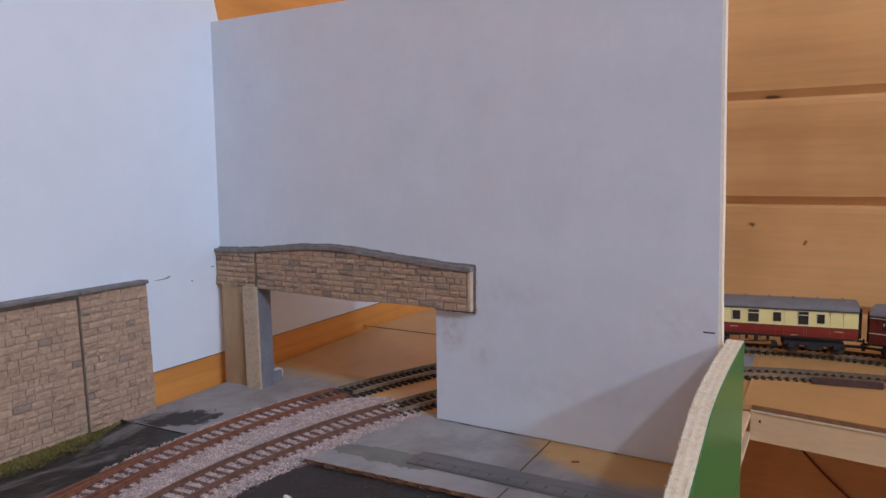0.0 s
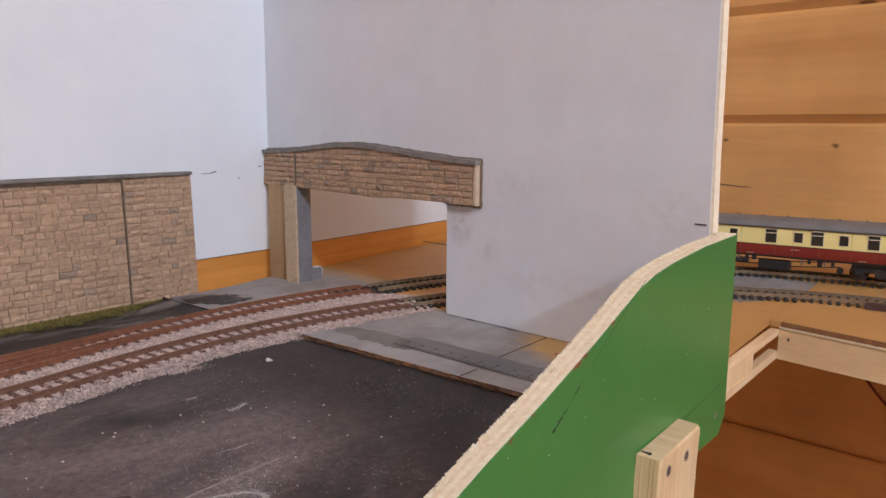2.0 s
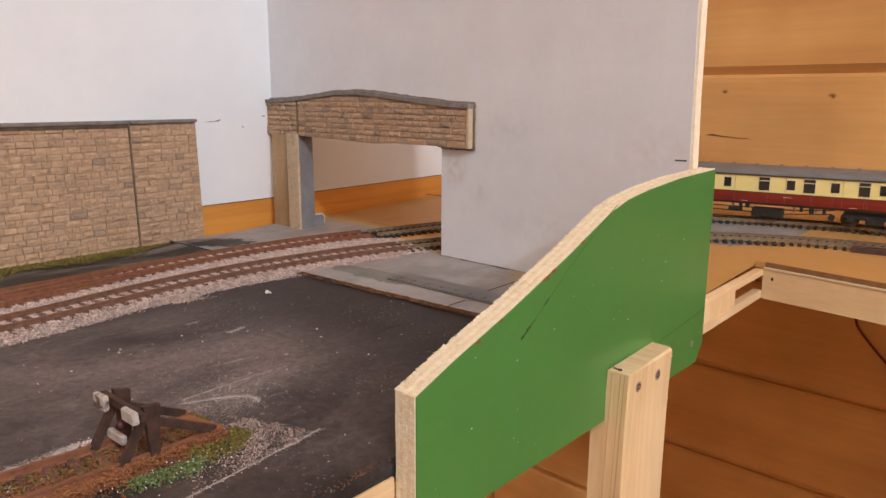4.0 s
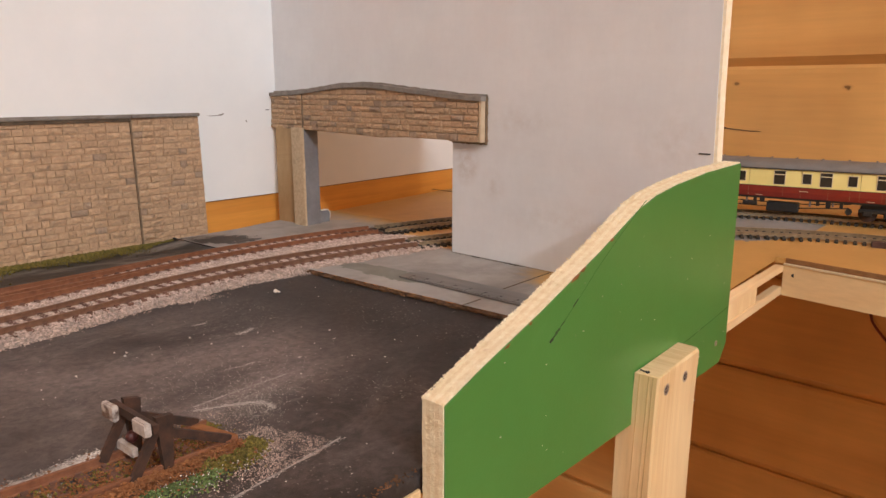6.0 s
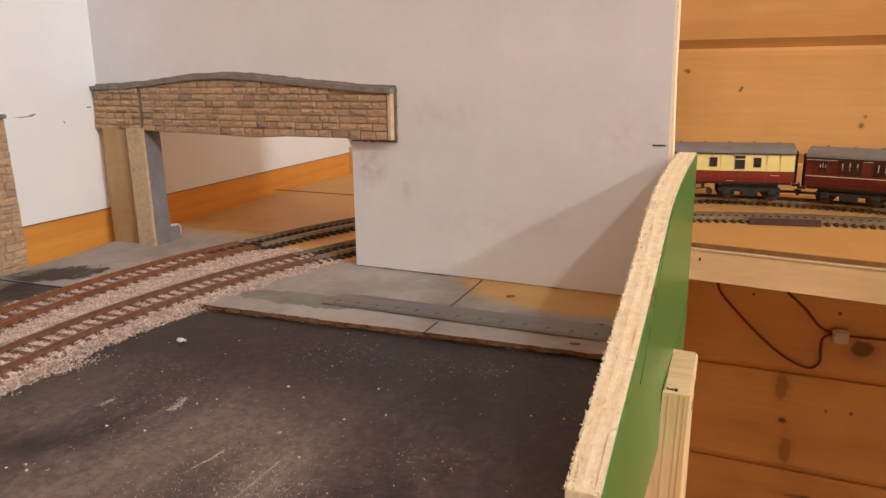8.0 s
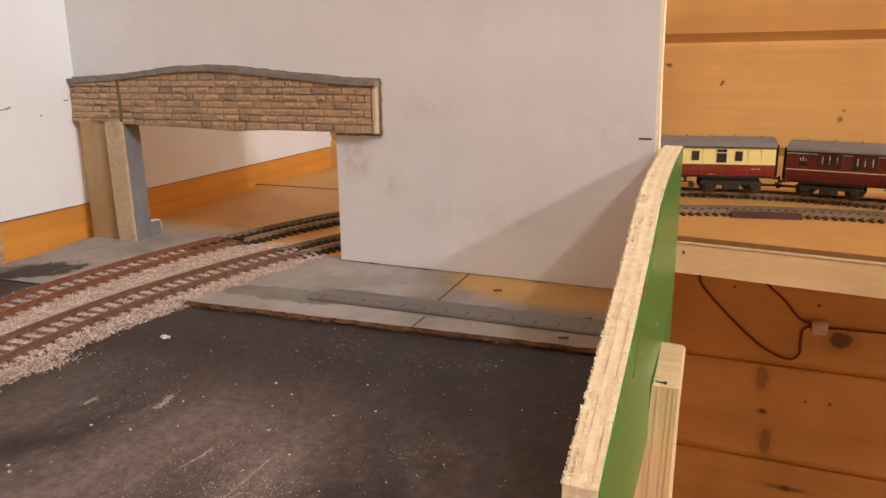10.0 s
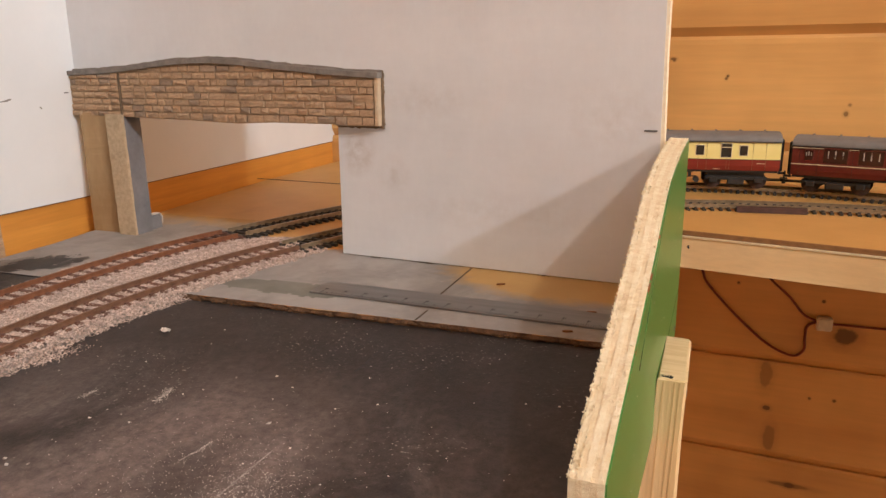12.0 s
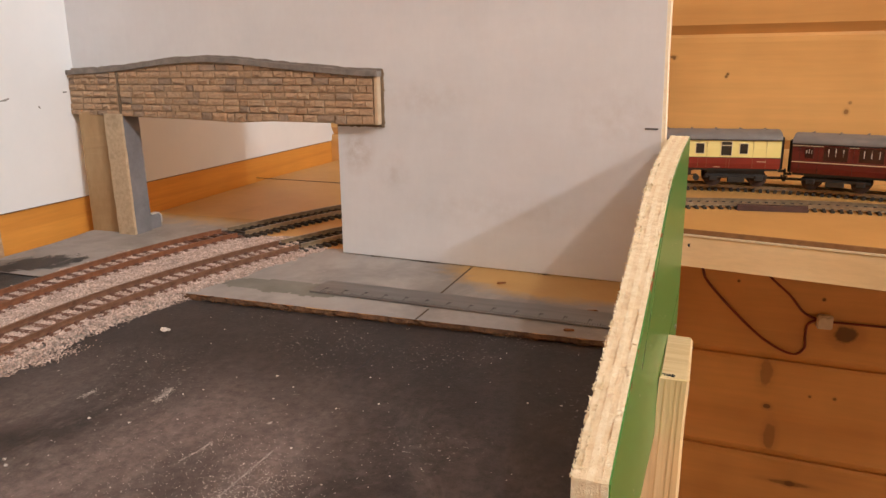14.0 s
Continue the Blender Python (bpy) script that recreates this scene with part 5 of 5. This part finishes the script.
# ---- coaches ----
def coach(name, place, turn, upper, lower, label, small, big, door_lines, band=False, rise=2.8):
    c = thing(name, place, label, "railway coach", "model coaches", turn=turn, local=True)
    L, W = 123, 16.5
    part("lower_body", prism([(-W + 1.2, 11.4), (-W + 0.2, 15), (-W, 19.5), (W, 19.5), (W - 0.2, 15), (W - 1.2, 11.4)], -L, L, "x"), lower, c)
    part("upper_body", prism([(-W, 19.5), (-W + 0.15, 26), (-W + 0.9, 32.6), (W - 0.9, 32.6), (W - 0.15, 26), (W, 19.5)], -L, L, "x"), upper, c)
    arc = [(-W - 0.3, 32.4)] + [(-(W + 0.3) * math.cos(a), 32.4 + 6.7 * math.sin(a) ** 0.75) for a in np.linspace(0.12, math.pi - 0.12, 17)] + [(W + 0.3, 32.4)]
    part("roof", prism(arc, -L - 0.4, L + 0.4, "x"), ROOF, c, "grey ribbed roof", smooth=False)
    for k in range(14):
        x = -L + 10 + k * 17.5
        for y in (-4.5, 4.5) if k % 2 else (-1, 5):
            part("roof_vent", cyl(bmesh.new(), (x, y, 38), (x, y, 39.7), 0.7, 8), ROOF, c)
    part("gutter", boxed(-L, L, -W - 0.35, -W + 0.6, 32.0, 32.7), BLACK, c)
    for u, w in small + big:
        z0, z1 = (21.2, 31.0) if (u, w) in big else (22.6, 29.6)
        fr = part("window", boxed(u - w / 2 - 0.5, u + w / 2 + 0.5, -W - 0.12, -W + 1.5, z0 - 0.5, z1 + 0.4, 0.1, 1), TRIM if not band else lower, c, "pale framed window")
        part("pane", boxed(u - w / 2, u + w / 2, -W - 0.2, -W + 1, z0, z1), GLASS_RED if band else GLASS, fr, "dark pane")
        if (u, w) in big and not band:
            part("glazing_bar", boxed(u - w / 2, u + w / 2, -W - 0.3, -W + 0.5, z1 - 2.9, z1 - 2.3), TRIM, fr)
        if band:
            for q in (-0.3, 0.0, 0.32):
                part("curtain", boxed(u + q * w - 0.35, u + q * w + 0.35, -W - 0.28, -W, z0 + 3.2, z1 - 0.8 - 2 * abs(q)), PAD, fr, "white curtain")
    for u in door_lines:
        part("door_joint", boxed(u - 0.07, u + 0.07, -W - 0.06, -W + 1, 12.2, 31.8), DOORLINE if not band else BLACK, c, "fine dark door joint")
    if band:
        part("lining", boxed(-L, L, -W - 0.2, -W + 0.4, 19.3, 19.9), TRIM, c, "thin yellow lining")
        part("lining", boxed(-L, L, -W - 0.1, -W + 1.2, 30.9, 31.3), TRIM, c, "thin yellow lining")
    else:
        part("lining", boxed(-L, L, -W - 0.14, -W + 0.4, 19.4, 19.75), INK, c, "thin dark lining")
        for u in (L - 16, L - 90):
            part("lettering_bar", boxed(u, u + 6, -W - 0.1, -W + 1, 16.6, 17.0), TRIM, c, "tiny pale lettering bar")
            part("lettering_bar", boxed(u - 30, u - 25, -W + 0.6, -W + 2, 12.2, 12.5), TRIM, c, "tiny pale lettering bar")
    for e in (-1, 1):
        part("end_panel", boxed(min(e * L, e * (L + 0.9)), max(e * L, e * (L + 0.9)), -W + 0.8, W - 0.8, 11, 33, 0.2, 1), BLACK, c)
        part("gangway", boxed(min(e * (L + 0.9), e * (L + 4)), max(e * (L + 0.9), e * (L + 4)), -6, 6, 10, 34, 0.6, 1), BLACK, c, "black corridor connector")
        for s in (-1, 1):
            bm = bmesh.new()
            cyl(bm, (e * L, s * 11, 9.6), (e * (L + 4.5), s * 11, 9.6), 0.9, 10)
            cyl(bm, (e * (L + 4.5), s * 11, 9.6), (e * (L + 5.2), s * 11, 9.6), 2.0, 12)
            part("buffer", bm, BLACK, c)
        bm = box(bmesh.new(), min(e * (L - 8), e * (L + 7)), max(e * (L - 8), e * (L + 7)), -2, 2, 5, 6.4)
        box(bm, min(e * (L + 5.5), e * (L + 7)), max(e * (L + 5.5), e * (L + 7)), -6, 6, 4.2, 7.2)
        part("coupling", bm, BLACK, c, "black hook coupling")
        bx0 = e * (L - 29)
        bm = bmesh.new()
        for s in (-1, 1):
            box(bm, bx0 - 22, bx0 + 22, s * 12 - 1, s * 12 + 1, 6.6, 9.4, 0.5, 1)
            for q in (-16, 16):
                box(bm, bx0 + q - 3, bx0 + q + 3, s * 12.6 - 1.4, s * 12.6 + 1.4, 4.6, 9.0, 0.6, 1)
            box(bm, bx0 - 6, bx0 + 6, s * 12.6 - 1.2, s * 12.6 + 1.2, 3.4, 8.0, 0.6, 1)
        box(bm, bx0 - 20, bx0 + 20, -11, 11, 7.2, 13)
        bogie = part("bogie", bm, BLACK, c, "black moulded bogie frame")
        for q in (-16, 16):
            bm = bmesh.new()
            for s in (-1, 1):
                cyl(bm, (bx0 + q, s * 7.4, 6.2), (bx0 + q, s * 9.6, 6.2), 6.2, 20)
                cyl(bm, (bx0 + q, s * 9.6, 6.2), (bx0 + q, s * 10.3, 6.2), 4.6, 16)
            cyl(bm, (bx0 + q, -8, 6.2), (bx0 + q, 8, 6.2), 1.0, 8)
            part("wheelset", bm, DARKSTEEL, bogie)
    part("underframe", boxed(-L + 1, L - 1, -W + 2, W - 2, 9.8, 11.4), BLACK, c)
    part("battery_box", boxed(11, 33, -13.5, -5, 3.2, 10, 0.6, 1), BLACK, c)
    part("battery_box", boxed(-40, -26, -12, -5, 5, 10, 0.6, 1), BLACK, c)
    for k, u in enumerate((-4, 1.5, 6, 40, 44.5, 51, 55, 60)):
        part("pipe_bracket", boxed(u, u + 1.2 + k % 3, -13.2, -11, 6.6 - k % 2, 10.4, 0.2, 1), BLACK if k % 3 else ROOF, c, "small underframe fitting")
    bm = bmesh.new()
    for s in (-1, 1):
        for a, b in (((-60, 9.6), (-40, 6.5)), ((-40, 6.5), (34, 6.5)), ((34, 6.5), (66, 9.0))):
            cyl(bm, (a[0], s * 12, a[1]), (b[0], s * 12, b[1]), 0.4, 6)
    cyl(bm, (-6, -12, 8.0), (4, -12, 8.0), 1.8, 10)
    cyl(bm, (66, -13.5, 6.5), (66, -9, 6.5), 2.2, 12)
    part("truss", bm, BLACK, c, "black truss rods and cylinders")
    for o in c.children_recursive:
        if o.name.split(".")[0] not in ("bogie", "wheelset", "coupling", "battery_box", "truss"):
            o.data.transform(Matrix.Translation((0, 0, rise * MM)))
    return c


RT = 4 + 4.2
coach("railway_coach", (108.2, 239.8, RT), 6.9, CREAM, CRIMSON, "crimson and cream model coach with a grey roof on the track",
      [(97.5, 5.2), (67, 5.5), (37.5, 5.6), (-7.5, 5.2), (-70, 5.2)], [(85.5, 7.0), (50, 7.6), (19, 7.4), (-36, 7.2), (-95, 7)],
      [113, 104, 88, 86, 72, 66, 52, 34, 22, -2, -26])
coach("railway_coach", (362.5, 220.5, RT), -15.0, MAROON, MAROON, "dark maroon lined model coach with a grey roof",
      [(-112, 5.2)], [(-95, 15), (-73, 15), (-50, 15), (-27, 15), (0, 15), (40, 15), (80, 15)], [-118, -106, -84, -62, -39], True, 1.2)

# ---- brown bar by the track ----
bar = thing("brown_bar", (225, 172, 4), "short dark brown bar lying beside the track", "bar")
part("bar", prism([(203.5, 165.5), (246, 170.5), (246, 175), (203.5, 170)], 4.1, 7.8, "z"), BAR, bar)
part("end_face", prism([(203.0, 165.9), (203.5, 165.9), (203.5, 169.6), (203.0, 169.6)], 4.5, 7.5, "z"), INK, bar, "black hollow end")


# ---- wiring under the deck ----
def tube(pts, r, y_of):
    bm = bmesh.new()
    ln = smoothline([(x, y_of(x), z) for x, z in pts], 8)
    rings = []
    for i, p in enumerate(ln):
        d = (ln[min(i + 1, len(ln) - 1)] - ln[max(i - 1, 0)]).normalized()
        u = d.cross(Vector((0, 1, 0))).normalized()
        w = d.cross(u)
        rings.append([bm.verts.new(p + u * r * math.cos(a) + w * r * math.sin(a)) for a in np.linspace(0, 2 * math.pi, 7)[:-1]])
    for a, b in zip(rings, rings[1:]):
        for i in range(6):
            bm.faces.new((a[i], a[(i + 1) % 6], b[(i + 1) % 6], b[i]))
    return bm


WY = lambda x: NORTH(x) - 3
wires = thing("wiring", (283, 308, -112), "red-brown wires joined by a milky terminal block on the plank wall", "wiring")
part("wire", tube([(170, -40), (185, -75), (191, -88), (216, -114), (241, -135), (262, -144), (271, -138), (271, -126), (272, -116), (279, -111)], 1.1, WY), WIRE, wires, smooth=True)
part("wire", tube([(215, -50), (238, -76), (256, -92), (268, -106), (279, -111)], 1.0, WY), WIRE, wires, smooth=True)
part("wire", tube([(287, -112), (310, -111.5), (340, -111), (420, -112), (520, -108)], 1.0, WY), WIRE, wires, smooth=True)
part("terminal_block", boxed(278, 290, NORTH(284) - 8, NORTH(284) - 0.5, -117.5, -106, 1.0), NYLON, wires, "milky plastic terminal block")
bm = bmesh.new()
for x in (281.2, 286.6):
    cyl(bm, (x, NORTH(284) - 9, -109), (x, NORTH(284) - 7.5, -109), 1.8, 10)
part("terminal_screw", bm, NYLON, wires, "milky screw collars")
# dark scar on the plank wall above the coach
part("scar", prism([(45, 67.0), (50, 66.9), (55, 66.6), (60, 66.0), (68, 65.6), (76, 65.0), (82, 65.2), (86, 65.2), (82, 65.8), (74, 65.8), (66, 66.6), (60, 67.0), (56, 67.4), (53, 68.2), (49, 68.0)], -0.35, 0.1, "y"), DARK_BROWN, wall, "dark scratch in the plank")
